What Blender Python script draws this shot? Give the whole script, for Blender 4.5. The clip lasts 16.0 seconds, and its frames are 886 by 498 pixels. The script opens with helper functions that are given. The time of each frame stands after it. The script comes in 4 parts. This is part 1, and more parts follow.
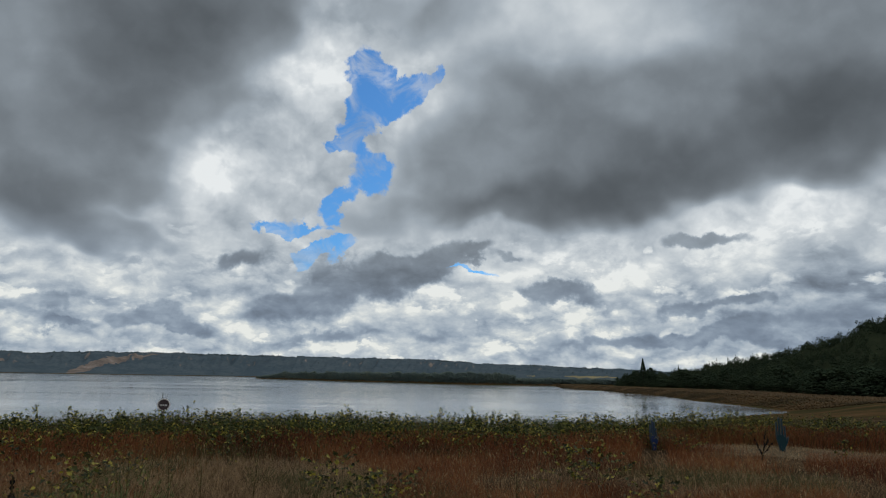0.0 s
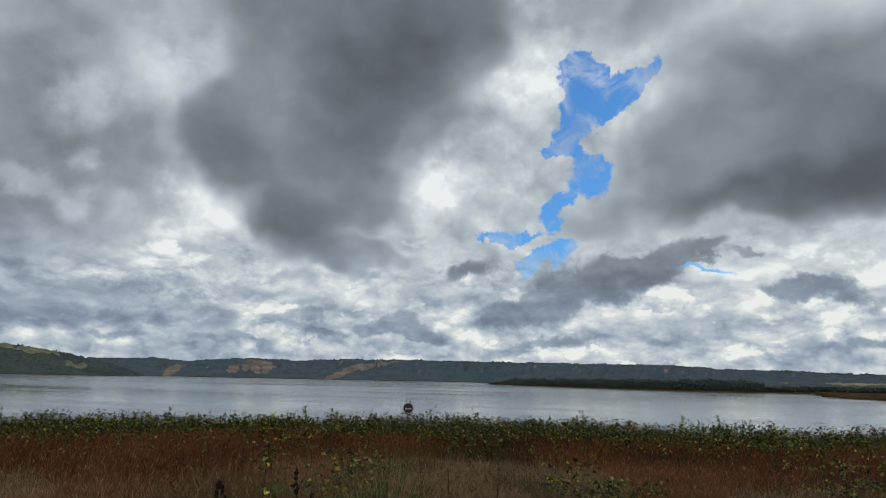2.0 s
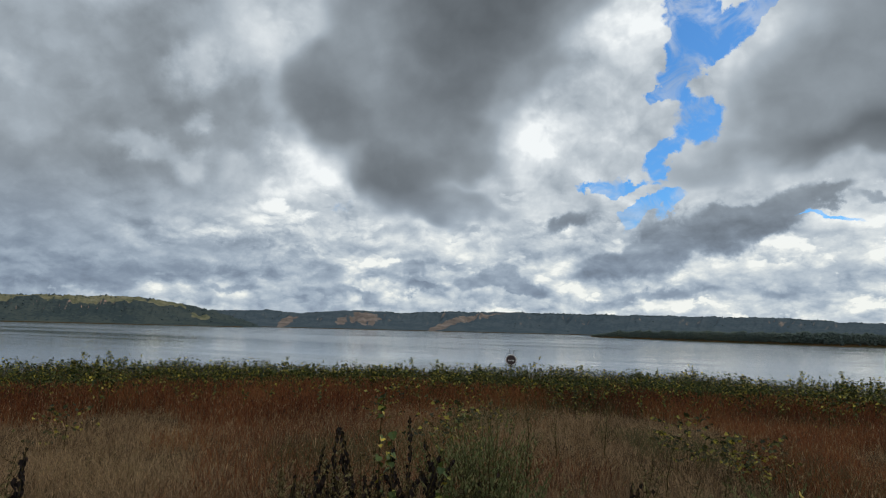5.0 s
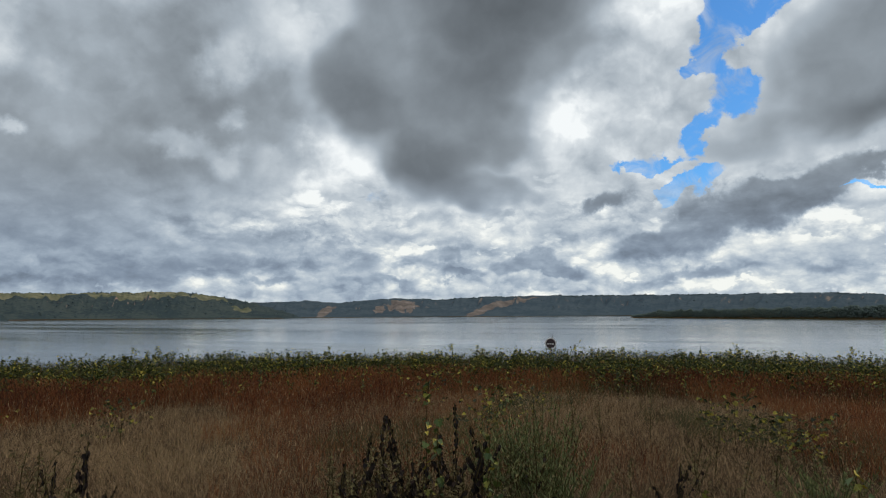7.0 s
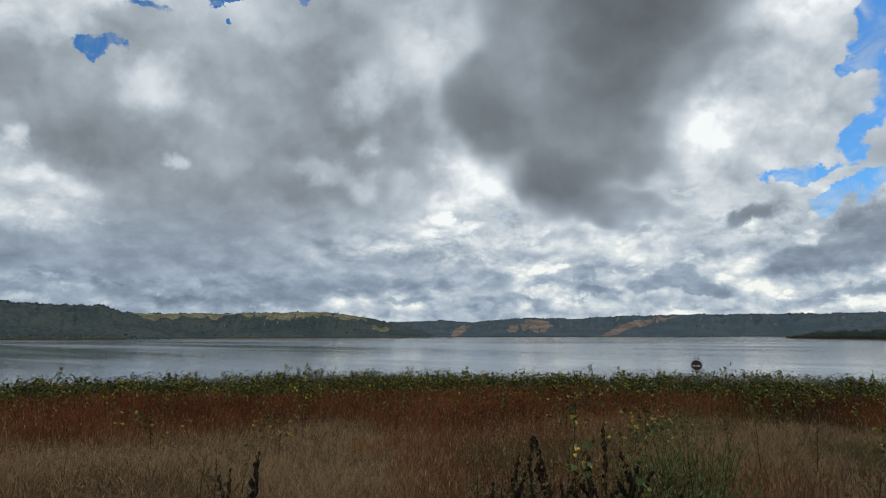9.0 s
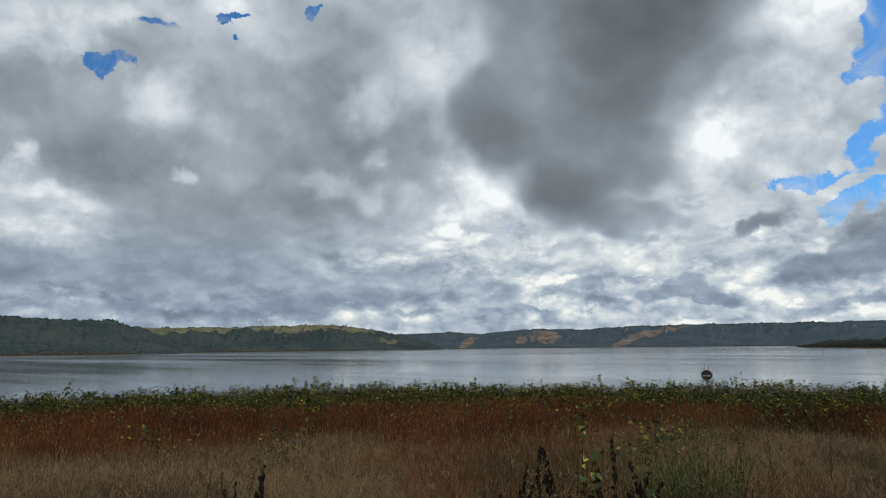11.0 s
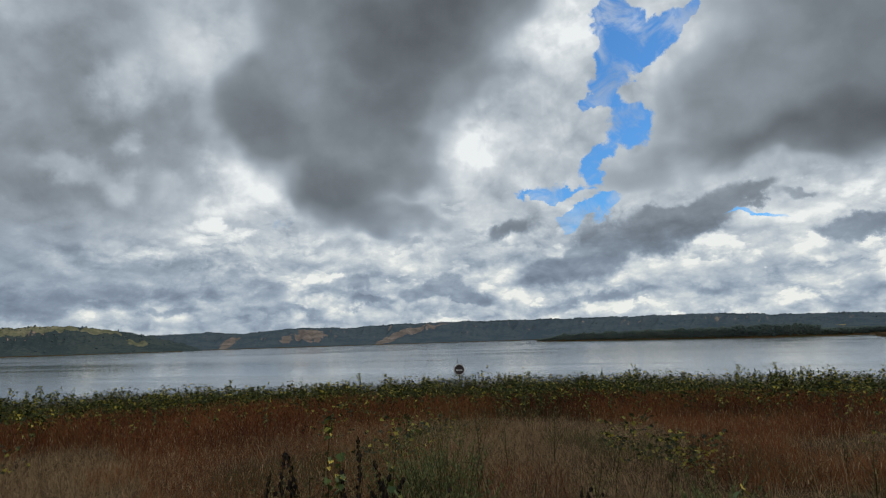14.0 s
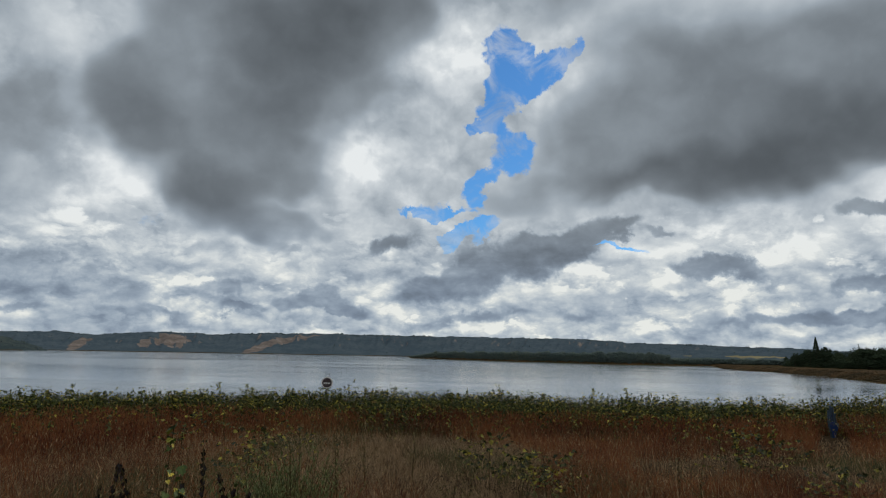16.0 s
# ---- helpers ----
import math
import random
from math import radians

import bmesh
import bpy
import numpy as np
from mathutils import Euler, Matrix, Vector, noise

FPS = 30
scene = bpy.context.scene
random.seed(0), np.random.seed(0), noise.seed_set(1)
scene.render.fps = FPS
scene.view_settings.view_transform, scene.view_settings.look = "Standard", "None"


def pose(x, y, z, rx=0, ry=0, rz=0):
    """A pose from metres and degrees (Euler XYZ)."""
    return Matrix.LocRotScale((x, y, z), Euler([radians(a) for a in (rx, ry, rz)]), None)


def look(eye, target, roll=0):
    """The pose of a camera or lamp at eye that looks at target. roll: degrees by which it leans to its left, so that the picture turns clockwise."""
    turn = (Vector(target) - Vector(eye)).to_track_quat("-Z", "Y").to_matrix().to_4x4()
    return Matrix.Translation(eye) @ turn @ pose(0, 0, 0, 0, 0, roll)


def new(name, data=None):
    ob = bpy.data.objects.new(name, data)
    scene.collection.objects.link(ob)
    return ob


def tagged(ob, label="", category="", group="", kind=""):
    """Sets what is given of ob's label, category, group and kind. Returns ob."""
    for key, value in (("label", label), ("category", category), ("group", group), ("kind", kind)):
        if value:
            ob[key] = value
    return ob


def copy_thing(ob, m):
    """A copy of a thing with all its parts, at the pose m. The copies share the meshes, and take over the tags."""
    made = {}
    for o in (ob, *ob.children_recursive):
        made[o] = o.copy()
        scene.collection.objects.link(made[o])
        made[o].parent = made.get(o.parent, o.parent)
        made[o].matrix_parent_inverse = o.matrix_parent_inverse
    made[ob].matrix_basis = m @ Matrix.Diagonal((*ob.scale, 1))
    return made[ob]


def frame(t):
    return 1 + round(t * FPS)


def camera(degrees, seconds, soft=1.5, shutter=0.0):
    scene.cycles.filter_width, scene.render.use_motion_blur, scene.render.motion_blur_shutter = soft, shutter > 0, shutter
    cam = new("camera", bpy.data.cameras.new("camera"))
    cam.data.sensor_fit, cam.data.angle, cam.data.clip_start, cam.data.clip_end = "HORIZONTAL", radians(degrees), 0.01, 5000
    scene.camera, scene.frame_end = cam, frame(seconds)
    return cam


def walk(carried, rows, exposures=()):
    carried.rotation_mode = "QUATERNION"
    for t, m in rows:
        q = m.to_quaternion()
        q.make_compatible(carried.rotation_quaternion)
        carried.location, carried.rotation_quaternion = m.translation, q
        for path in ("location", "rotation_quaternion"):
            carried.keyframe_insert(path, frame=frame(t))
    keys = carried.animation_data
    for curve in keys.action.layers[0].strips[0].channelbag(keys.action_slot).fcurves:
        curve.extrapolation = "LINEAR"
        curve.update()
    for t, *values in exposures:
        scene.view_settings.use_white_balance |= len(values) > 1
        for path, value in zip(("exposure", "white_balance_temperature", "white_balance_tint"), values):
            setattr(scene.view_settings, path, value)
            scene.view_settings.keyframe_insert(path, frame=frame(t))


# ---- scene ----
# ---- camera ----
cam = camera(66.73, 16.0, soft=1.1)
EYE = 1.62
# seconds, place, yaw, pitch, roll
ROWS = [
    (0.0, 0.003, 0.001, -0.000, 0.00, 10.89, -0.94),
    (0.5, -0.003, -0.017, -0.003, 5.65, 11.26, -1.10),
    (1.0, -0.020, -0.022, -0.003, 11.05, 11.41, -1.18),
    (1.5, -0.040, -0.014, -0.004, 15.67, 11.34, -1.13),
    (2.0, -0.057, -0.005, -0.007, 19.07, 11.04, -1.14),
    (2.5, -0.070, -0.003, -0.010, 21.59, 10.56, -1.36),
    (3.0, -0.077, -0.003, -0.010, 23.47, 9.88, -1.85),
    (3.5, -0.081, -0.006, -0.007, 25.07, 9.17, -2.17),
    (4.0, -0.084, -0.013, -0.006, 26.32, 8.45, -2.22),
    (4.5, -0.091, -0.019, -0.003, 27.13, 7.67, -1.95),
    (5.0, -0.102, -0.022, 0.003, 27.59, 6.87, -1.43),
    (5.5, -0.112, -0.023, 0.009, 27.94, 6.16, -0.80),
    (6.0, -0.120, -0.027, 0.015, 28.42, 5.67, -0.21),
    (6.5, -0.120, -0.036, 0.016, 29.29, 5.51, 0.18),
    (7.0, -0.118, -0.051, 0.015, 30.78, 5.65, 0.32),
    (7.5, -0.122, -0.070, 0.016, 32.96, 5.97, 0.26),
    (8.0, -0.127, -0.094, 0.018, 35.68, 6.47, 0.25),
    (8.5, -0.133, -0.121, 0.019, 38.85, 7.00, 0.28),
    (9.0, -0.147, -0.146, 0.019, 42.06, 7.33, 0.12),
    (9.5, -0.160, -0.159, 0.017, 44.52, 7.57, -0.01),
    (10.0, -0.165, -0.153, 0.014, 45.44, 7.82, 0.07),
    (10.5, -0.163, -0.136, 0.011, 44.84, 8.07, 0.30),
    (11.0, -0.153, -0.113, 0.009, 42.75, 8.33, 0.60),
    (11.5, -0.136, -0.092, 0.012, 39.19, 8.57, 0.91),
    (12.0, -0.120, -0.070, 0.016, 35.07, 8.70, 1.15),
    (12.5, -0.112, -0.042, 0.018, 31.30, 8.62, 1.28),
    (13.0, -0.107, -0.018, 0.019, 28.23, 8.39, 1.52),
    (13.5, -0.102, -0.006, 0.023, 25.59, 8.06, 1.77),
    (14.0, -0.091, -0.002, 0.027, 23.15, 7.82, 1.76),
    (14.5, -0.073, 0.007, 0.030, 20.69, 7.86, 1.30),
    (15.0, -0.058, 0.019, 0.032, 18.19, 8.17, 0.46),
    (15.5, -0.044, 0.030, 0.029, 15.43, 8.60, -0.35),
    (16.0, -0.029, 0.045, 0.022, 12.42, 9.00, -1.01),
]
EXPOSURES = ((0.0, 0.0), (1.5, 0.03), (3.5, 0.12), (6.5, 0.20), (9.0, 0.20), (11.5, 0.20), (13.0, 0.12), (14.5, 0.05), (16.0, 0.0))
walk(cam, [(t, pose(x, y, EYE + z, 90 + pitch, roll, yaw)) for t, x, y, z, yaw, pitch, roll in ROWS], EXPOSURES)

# ---- node helper ----
class Nodes:
    """Short calls for building a node tree."""

    def __init__(self, tree):
        self.tree = tree
        tree.nodes.clear()

    def add(self, kind, **settings):
        n = self.tree.nodes.new(kind)
        for key, value in settings.items():
            setattr(n, key, value)
        return n

    def put(self, socket, value):
        if isinstance(value, bpy.types.NodeSocket):
            self.tree.links.new(value, socket)
        elif value is not None:
            socket.default_value = value

    def math(self, op, a, b=None, c=None, clamp=False):
        n = self.add("ShaderNodeMath", operation=op, use_clamp=clamp)
        for s, v in zip(n.inputs, (a, b, c)):
            self.put(s, v)
        return n.outputs[0]

    def vec(self, op, a, b=None, scale=None):
        n = self.add("ShaderNodeVectorMath", operation=op)
        self.put(n.inputs[0], a)
        self.put(n.inputs[1], b)
        if scale is not None:
            self.put(n.inputs["Scale"], scale)
        return n.outputs["Value"] if op in ("LENGTH", "DOT_PRODUCT") else n.outputs[0]

    def xyz(self, x, y, z):
        n = self.add("ShaderNodeCombineXYZ")
        for s, v in zip(n.inputs, (x, y, z)):
            self.put(s, v)
        return n.outputs[0]

    def split(self, v):
        n = self.add("ShaderNodeSeparateXYZ")
        self.put(n.inputs[0], v)
        return n.outputs

    def noise(self, v, scale, detail=4.0, rough=0.55, distortion=0.0, color=False, lac=2.0):
        n = self.add("ShaderNodeTexNoise")
        self.put(n.inputs["Vector"], v)
        for key, value in (("Scale", scale), ("Detail", detail), ("Roughness", rough), ("Distortion", distortion), ("Lacunarity", lac)):
            n.inputs[key].default_value = value
        return n.outputs["Color" if color else "Fac"]

    def voronoi(self, v, scale, smooth=0.4, detail=0.0, rough=0.5):
        n = self.add("ShaderNodeTexVoronoi", feature="SMOOTH_F1")
        self.put(n.inputs["Vector"], v)
        for key, value in (("Scale", scale), ("Smoothness", smooth), ("Detail", detail), ("Roughness", rough)):
            n.inputs[key].default_value = value
        return n.outputs["Distance"]

    def ramp(self, fac, stops, smooth=False):
        n = self.add("ShaderNodeValToRGB")
        n.color_ramp.interpolation = "EASE" if smooth else "LINEAR"
        el = n.color_ramp.elements
        while len(el) < len(stops):
            el.new(0.5)
        for e, (p, c) in zip(el, stops):
            e.position, e.color = p, (*(c if isinstance(c, tuple) else (c, c, c)), 1)
        self.put(n.inputs[0], fac)
        return n.outputs[0]

    def mix(self, fac, a, b, mode="MIX"):
        n = self.add("ShaderNodeMix", data_type="RGBA", blend_type=mode)
        self.put(n.inputs["Factor"], fac)
        for s, v in ((n.inputs[6], a), (n.inputs[7], b)):
            self.put(s, (*v, 1) if isinstance(v, tuple) else v)
        return n.outputs[2]

    def remap(self, v, a, b, c=0.0, d=1.0, smooth=True):
        n = self.add("ShaderNodeMapRange", interpolation_type="SMOOTHSTEP" if smooth else "LINEAR")
        for s, q in zip(n.inputs, (v, a, b, c, d)):
            self.put(s, q)
        return n.outputs[0]

    def bump(self, height, strength, distance=0.02):
        n = self.add("ShaderNodeBump")
        n.inputs["Strength"].default_value = strength
        n.inputs["Distance"].default_value = distance
        self.put(n.inputs["Height"], height)
        return n.outputs[0]


def away(azimuth, r, z=0.0):
    """The place r metres from the viewer's stand, azimuth degrees to the left of north."""
    return Vector((-math.sin(radians(azimuth)) * r, math.cos(radians(azimuth)) * r, z))


# ---- sky: broken cumulus over a blue gap ----
# cloud masses: azimuth to the left of north, elevation, half width, half height, tilt in degrees (and weight)
WEST_MASS = (
    (28.41, 26.7, 13.31, 7.51, -3.79), (31.94, 18.23, 9.28, 5.59, -4.31),
    (28.53, 13.72, 6.35, 4.29, -2.87), (17.86, 28.76, 6.23, 3.47, 0.58),
    (38.25, 19.25, 4.68, 3.61, -6.53), (24.96, 10.13, 6.34, 1.15, -1.88, 0.6),
    (30.23, 35.35, 18.96, 5.89, -4.95), (31.46, 22.43, 7.46, 9.1, -4.64),
    (21.33, 22.01, 4.58, 3.24, -31.03, 0.6), (32.72, 11.11, 4.27, 1.7, 11.56, 0.6),
)
EAST_MASS = (
    (-10.4, 16.59, 11.6, 3.75, -1.97), (-22.1, 19.62, 15.3, 5.68, -5.53),
    (-5.51, 21.86, 7.56, 6.47, -18.86), (-17.98, 27.68, 16.63, 5.05, 6.89),
    (4.85, 12.98, 5.89, 1.72, -5.93, 0.8), (-0, 17.65, 5.52, 3.8, -30.82),
    (-32.3, 20.41, 8.91, 5.18, 5.77), (-33, 27.35, 9.54, 5.63, 14.05),
    (-20.85, 35.66, 23.96, 5.97, 9.64), (-0.29, 30.37, 7.36, 2.14, -25.52, 0.7),
    (4.97, 30.64, 6.28, 1.7, -2.82, 0.5), (-25.3, 16.42, 7.41, 2.16, -7.61),
)
GREY_MASS = (
    (56.93, 21.33, 15.55, 6.58, -4.99), (58.04, 13.13, 15.06, 3.9, 0.52),
    (70.79, 14.98, 6.17, 2.91, -11.65), (65.18, 7.28, 12.36, 2.44, -4.93),
    (74.47, 19.65, 4.03, 2.34, -11.22), (49.12, 16.34, 7.33, 6.99, -1.77),
    (68.09, 22.85, 2.91, 2.01, -9.76, 0.8), (51.24, 24.81, 5.93, 3.9, -3.37, 0.5),
    (80.35, 16.89, 6.33, 4.44, -12.22), (52.76, 5.85, 12.15, 1.18, -0.97, 0.5),
    (77.61, 6.08, 5.16, 1.96, -4.15, 0.9),
)
SMALL_DARK = (
    (7.08, 7.64, 6.22, 1.71, -11.85), (1.33, 9.71, 4.39, 1.35, -23.11),
    (12.15, 5.57, 4.15, 1.49, -2.13), (16.95, 9.29, 2.42, 0.83, -28.71, 0.8),
    (10.45, 8.7, 1.89, 1.23, -2.5, 0.6), (-2.08, 10.58, 2.44, 0.67, -20.51, 0.7),
    (-5, 10.4, 1.46, 0.38, -0, 0.5),
)
LOW_BANDS = (
    (-21.41, 11.34, 3.32, 0.63, 1.38), (-9.99, 7.15, 4.22, 0.94, 8.32),
    (-19.63, 5.87, 2.22, 0.63, -2.9), (-23.81, 6.21, 2.1, 0.53, -4.28),
    (-29.45, 4.35, 5.45, 1.86, -2.62), (-24.46, 3.81, 7.92, 0.95, -3.29),
    (-15.6, 3.41, 7.08, 0.64, -2.01, 0.8), (23.81, 4.37, 3.03, 0.87, -2.93),
    (29.12, 3.45, 2.2, 0.42, -2.98), (20.46, 3.99, 2.53, 0.54, -2.48),
    (30.37, 4.83, 1.8, 0.74, -3.88, 0.8), (9.24, 3.09, 3.73, 0.47, -1.44, 0.7),
    (1.21, 3.5, 1.91, 0.66, -1, 0.5), (-8.33, 5.97, 1.41, 0.66, -0.06, 0.4),
)
FAR_BANDS = (
    (67.11, 5.43, 7.56, 1.13, -0.38), (59.1, 4.79, 6.63, 1.01, -1.33),
    (52.72, 4.2, 5.12, 0.66, -3.66), (48.02, 5.92, 5.27, 0.77, -2.48),
    (72.75, 4.75, 2.51, 0.66, -2.66), (69.33, 3.2, 7.62, 0.6, -1.5, 0.8),
    (56.37, 3.22, 5.42, 0.46, -0.69, 0.8), (45.13, 3.3, 2.88, 0.38, -0.05, 0.7),
    (36.49, 3.27, 2.86, 0.43, 0.44, 0.7), (29.46, 3.42, 3.21, 0.47, 0.89, 0.6),
    (23.18, 4.44, 3.67, 0.91, 1.65), (74.06, 3.26, 2.78, 0.41, -1.89, 0.8),
    (32.21, 4.88, 2.81, 0.57, 0.97, 0.5), (37.91, 4.47, 2.4, 0.67, 0.45, 0.5),
)
BLUE_GAPS = (
    (6.81, 25.28, 1.73, 2.07, -3.36, 1.1), (7.1, 22.45, 1.76, 1.93, -3.28, 1.1),
    (3.94, 23.52, 3.16, 1.01, -30.19, 1), (7.83, 20.93, 1.8, 1.39, -3.41, 1.1),
    (9.44, 19.25, 1.68, 0.7, -13.77, 1), (5.68, 17.1, 1.69, 1.28, -2.43, 0.95),
    (9.69, 14.43, 2.03, 1.04, -43.22, 1), (8.01, 16.18, 1.47, 1.23, -43, 0.45),
    (13.73, 11.83, 2.33, 0.42, 0.29, 0.9), (9.12, 10.57, 1.44, 0.95, -2.55, 1.1),
    (10.73, 12.24, 1.24, 0.95, -43.14, 0.35), (11.91, 9.58, 1.78, 0.47, -26.9, 1),
    (1.16, 25.06, 1.34, 0.63, -41.17, 0.9), (-2.14, 8.95, 2.24, 0.24, -0.57, 0.6),
)
THIN_GAPS = (
    (36.4, 10.12, 2.76, 1.03, -3.96, 0.2), (69.91, 21.56, 1.61, 0.56, -10.09, 0.95),
    (60.56, 25.01, 0.46, 0.29, -7.16, 0.9), (60.3, 26.41, 1.39, 0.29, -7.33, 1),
    (67.17, 24.87, 2.55, 0.36, -1.99, 0.62), (54.25, 27.35, 0.98, 0.33, -4.89, 0.9),
    (14.01, 12.36, 1.45, 0.67, 0.31, 0.5), (7.54, 18.8, 1.19, 0.84, -3.12, 0.6),
    (26.13, 7.79, 1.18, 0.35, -4.78, 0.3),
)
BACK_TONES = (
    (18.69, 15.93, 3.97, 1.91, -20.46, -0.14), (10.74, 25.02, 2.98, 3.55, 13.12, -0.13),
    (14.74, 19.69, 4.47, 2.8, 1.01, 0.04), (40.4, 14.67, 1.8, 4.09, -21.07, -0.16),
    (39.65, 27.21, 2.39, 2.11, -8.61, -0.1), (41.1, 22.67, 2.77, 2.18, -8.35, 0.06),
    (-3.56, 6.18, 12.01, 2.86, -0.54, -0.1), (-27.77, 11.84, 5.81, 1.71, -6.95, -0.1),
    (-14.91, 9.42, 10.92, 2.32, -2.47, -0.16), (-29.43, 8.74, 4.44, 1.26, 3.81, 0.1),
    (-31.07, 6.56, 4.26, 2.06, 2.85, 0.22), (42.23, 12.66, 1.96, 4.3, 0.1, -0.12),
    (63.4, 4.68, 23.49, 3.13, -1.68, 0.26), (71.82, 1.47, 10.85, 1.66, -0.7, 0.1),
)
LIGHT_PATCHES = (
    (73.82, 10.25, 3.39, 1.47, 1.96, -0.34), (75.66, 13.87, 0.84, 1.19, -8.64, -0.28),
    (66.01, 19.44, 2.54, 2.95, -7.79, -0.22), (49.18, 20.02, 2.46, 1.82, -22.15, -0.22),
    (52.93, 13.86, 2.38, 1.21, -2.42, -0.2), (49.07, 12.82, 1.94, 1.42, -1.38, -0.2),
    (64.24, 13.74, 1.02, 0.71, -5.23, -0.26), (72.41, 22.04, 2.31, 1.17, -11.36, -0.16),
    (48.14, 16.13, 1.27, 0.75, -1.49, -0.18), (56.12, 25.29, 4.32, 2.12, -5.38, -0.14),
    (46.24, 23.71, 5.52, 3.54, -1.39, -0.16), (61.38, 17.82, 1.79, 1.32, -5.68, -0.08),
    (59.33, 11.22, 8.96, 1.47, -3.25, 0.1), (71.9, 14.42, 3.02, 1.48, -7.72, 0.08),
)
DARK_TONES = (
    (26.52, 24.58, 7.66, 4.97, -52.95, 0.19), (30.43, 12.91, 6.28, 2.38, -3.22, 0.17),
    (36.53, 24.61, 4.37, 4.39, -6.87, -0.06), (17.82, 26.13, 3.08, 2.23, -39.56, -0.06),
    (-8.91, 14.51, 8.71, 2.27, -3.68, 0.22), (-23.3, 17.95, 13.66, 3.28, -7.69, 0.22),
    (-32.27, 20.01, 6.3, 3.6, 0.56, 0.18), (-14.65, 28.89, 12.8, 3.8, 5.62, -0.3),
    (-3.5, 20.02, 4.53, 3.75, 0.34, -0.06), (4.86, 13.22, 4.42, 1.92, -1.95, -0.08),
    (-29.6, 24.57, 5.6, 1.99, -8.69, -0.03), (-0.3, 29.94, 6.82, 2.15, -0.52, -0.06),
    (-16.67, 21.36, 7.86, 3.63, -0.25, 0.1),
)

SUN_AZ, SUN_EL = -35.0, 42.0
world = bpy.data.worlds.new("sky")
scene.world = world
world.use_nodes = True
N = Nodes(world.node_tree)
way = N.add("ShaderNodeTexCoord").outputs["Generated"]
wx, wy, wz = N.split(way)
az = N.math("DEGREES", N.math("ARCTAN2", N.math("MULTIPLY", wx, -1.0), wy))
el = N.math("DEGREES", N.math("ARCSINE", wz))
up = N.math("MAXIMUM", wz, 0.0)
# heaped clouds: coarse overhead, finer and flatter towards the horizon
S = away(SUN_AZ, math.cos(radians(SUN_EL)), math.sin(radians(SUN_EL)))
low = N.remap(el, 3.0, 14.0, 1.0, 0.0)
tall = N.vec("MULTIPLY", way, (1.0, 1.0, 1.1))
wide = N.vec("MULTIPLY", way, (1.0, 1.0, 1.9))
swirl = N.vec("SUBTRACT", N.noise(tall, 5.0, 3.0, 0.5, color=True), (0.5, 0.5, 0.5))
curl = N.vec("SUBTRACT", N.noise(tall, 14.0, 7.0, 0.58, color=True), (0.5, 0.5, 0.5))
slow = N.vec("SUBTRACT", N.noise(tall, 11.0, 2.0, 0.5, color=True), (0.5, 0.5, 0.5))
direct = N.xyz(az, el, 0.0)
edge = N.vec("ADD", direct, N.vec("MULTIPLY", curl, (6.0, 5.0, 0.0)))
place = N.vec("ADD", N.vec("ADD", direct, N.vec("MULTIPLY", swirl, (2.5, 2.0, 0.0))), N.vec("MULTIPLY", curl, (6.0, 4.5, 0.0)))
soft_place = N.vec("ADD", N.vec("ADD", direct, N.vec("MULTIPLY", swirl, (1.6, 1.3, 0.0))), N.vec("MULTIPLY", slow, (6.5, 5.0, 0.0)))
bent = N.vec("SCALE", curl, scale=0.05)


def by_height(a, b):
    """a overhead, b near the horizon."""
    return N.math("ADD", N.math("MULTIPLY", a, N.math("SUBTRACT", 1.0, low)), N.math("MULTIPLY", b, low))


def heaps(shift):
    """Cauliflower heaps: 0 at the crest of each, larger in the creases between."""
    a = N.voronoi(N.vec("ADD", N.vec("ADD", tall, bent), shift), 5.0, 0.6, 5.0, 0.5)
    b = N.voronoi(N.vec("ADD", N.vec("ADD", wide, bent), shift), 13.0, 0.45, 5.0, 0.55)
    return by_height(a, b)


def masses(rows, start, where, steep=0.8):
    total = start
    for a, e, w, h, tilt, *weight in rows:
        m = N.add("ShaderNodeMapping", vector_type="TEXTURE")
        N.put(m.inputs["Vector"], where)
        m.inputs["Location"].default_value = (a, e, 0)
        m.inputs["Rotation"].default_value = (0, 0, radians(tilt))
        m.inputs["Scale"].default_value = (w * 1.5, h * 1.5, 1)
        g = N.add("ShaderNodeTexGradient", gradient_type="SPHERICAL")
        N.put(g.inputs[0], m.outputs[0])
        s = N.remap(g.outputs["Fac"], 0.0, steep)
        total = N.math("MULTIPLY_ADD", s, weight[0] if weight else 1.0, total)
    return total


fluff = by_height(N.noise(tall, 5.0, 7.0, 0.52, 0.25), N.noise(wide, 9.0, 8.0, 0.56, 0.25))
wisp = N.math("SUBTRACT", fluff, 0.5)
heap = heaps((0.0, 0.0, 0.0))
# what lies towards the light: thicker there means shade here
lit = N.math("SUBTRACT", heaps(tuple(S * 0.014 + Vector((0, 0, 0.016)))), heap)
crease = N.math("SUBTRACT", heap, 0.92)
rolls = N.math("SUBTRACT", N.noise(tall, 4.2, 2.0, 0.5, 0.6), 0.5)
ragged = N.math("MULTIPLY_ADD", crease, 0.50, N.math("MULTIPLY", wisp, 0.9))


def over(a, b, cover):
    return N.math("ADD", N.math("MULTIPLY", a, N.math("SUBTRACT", 1.0, cover)), N.math("MULTIPLY", b, cover))


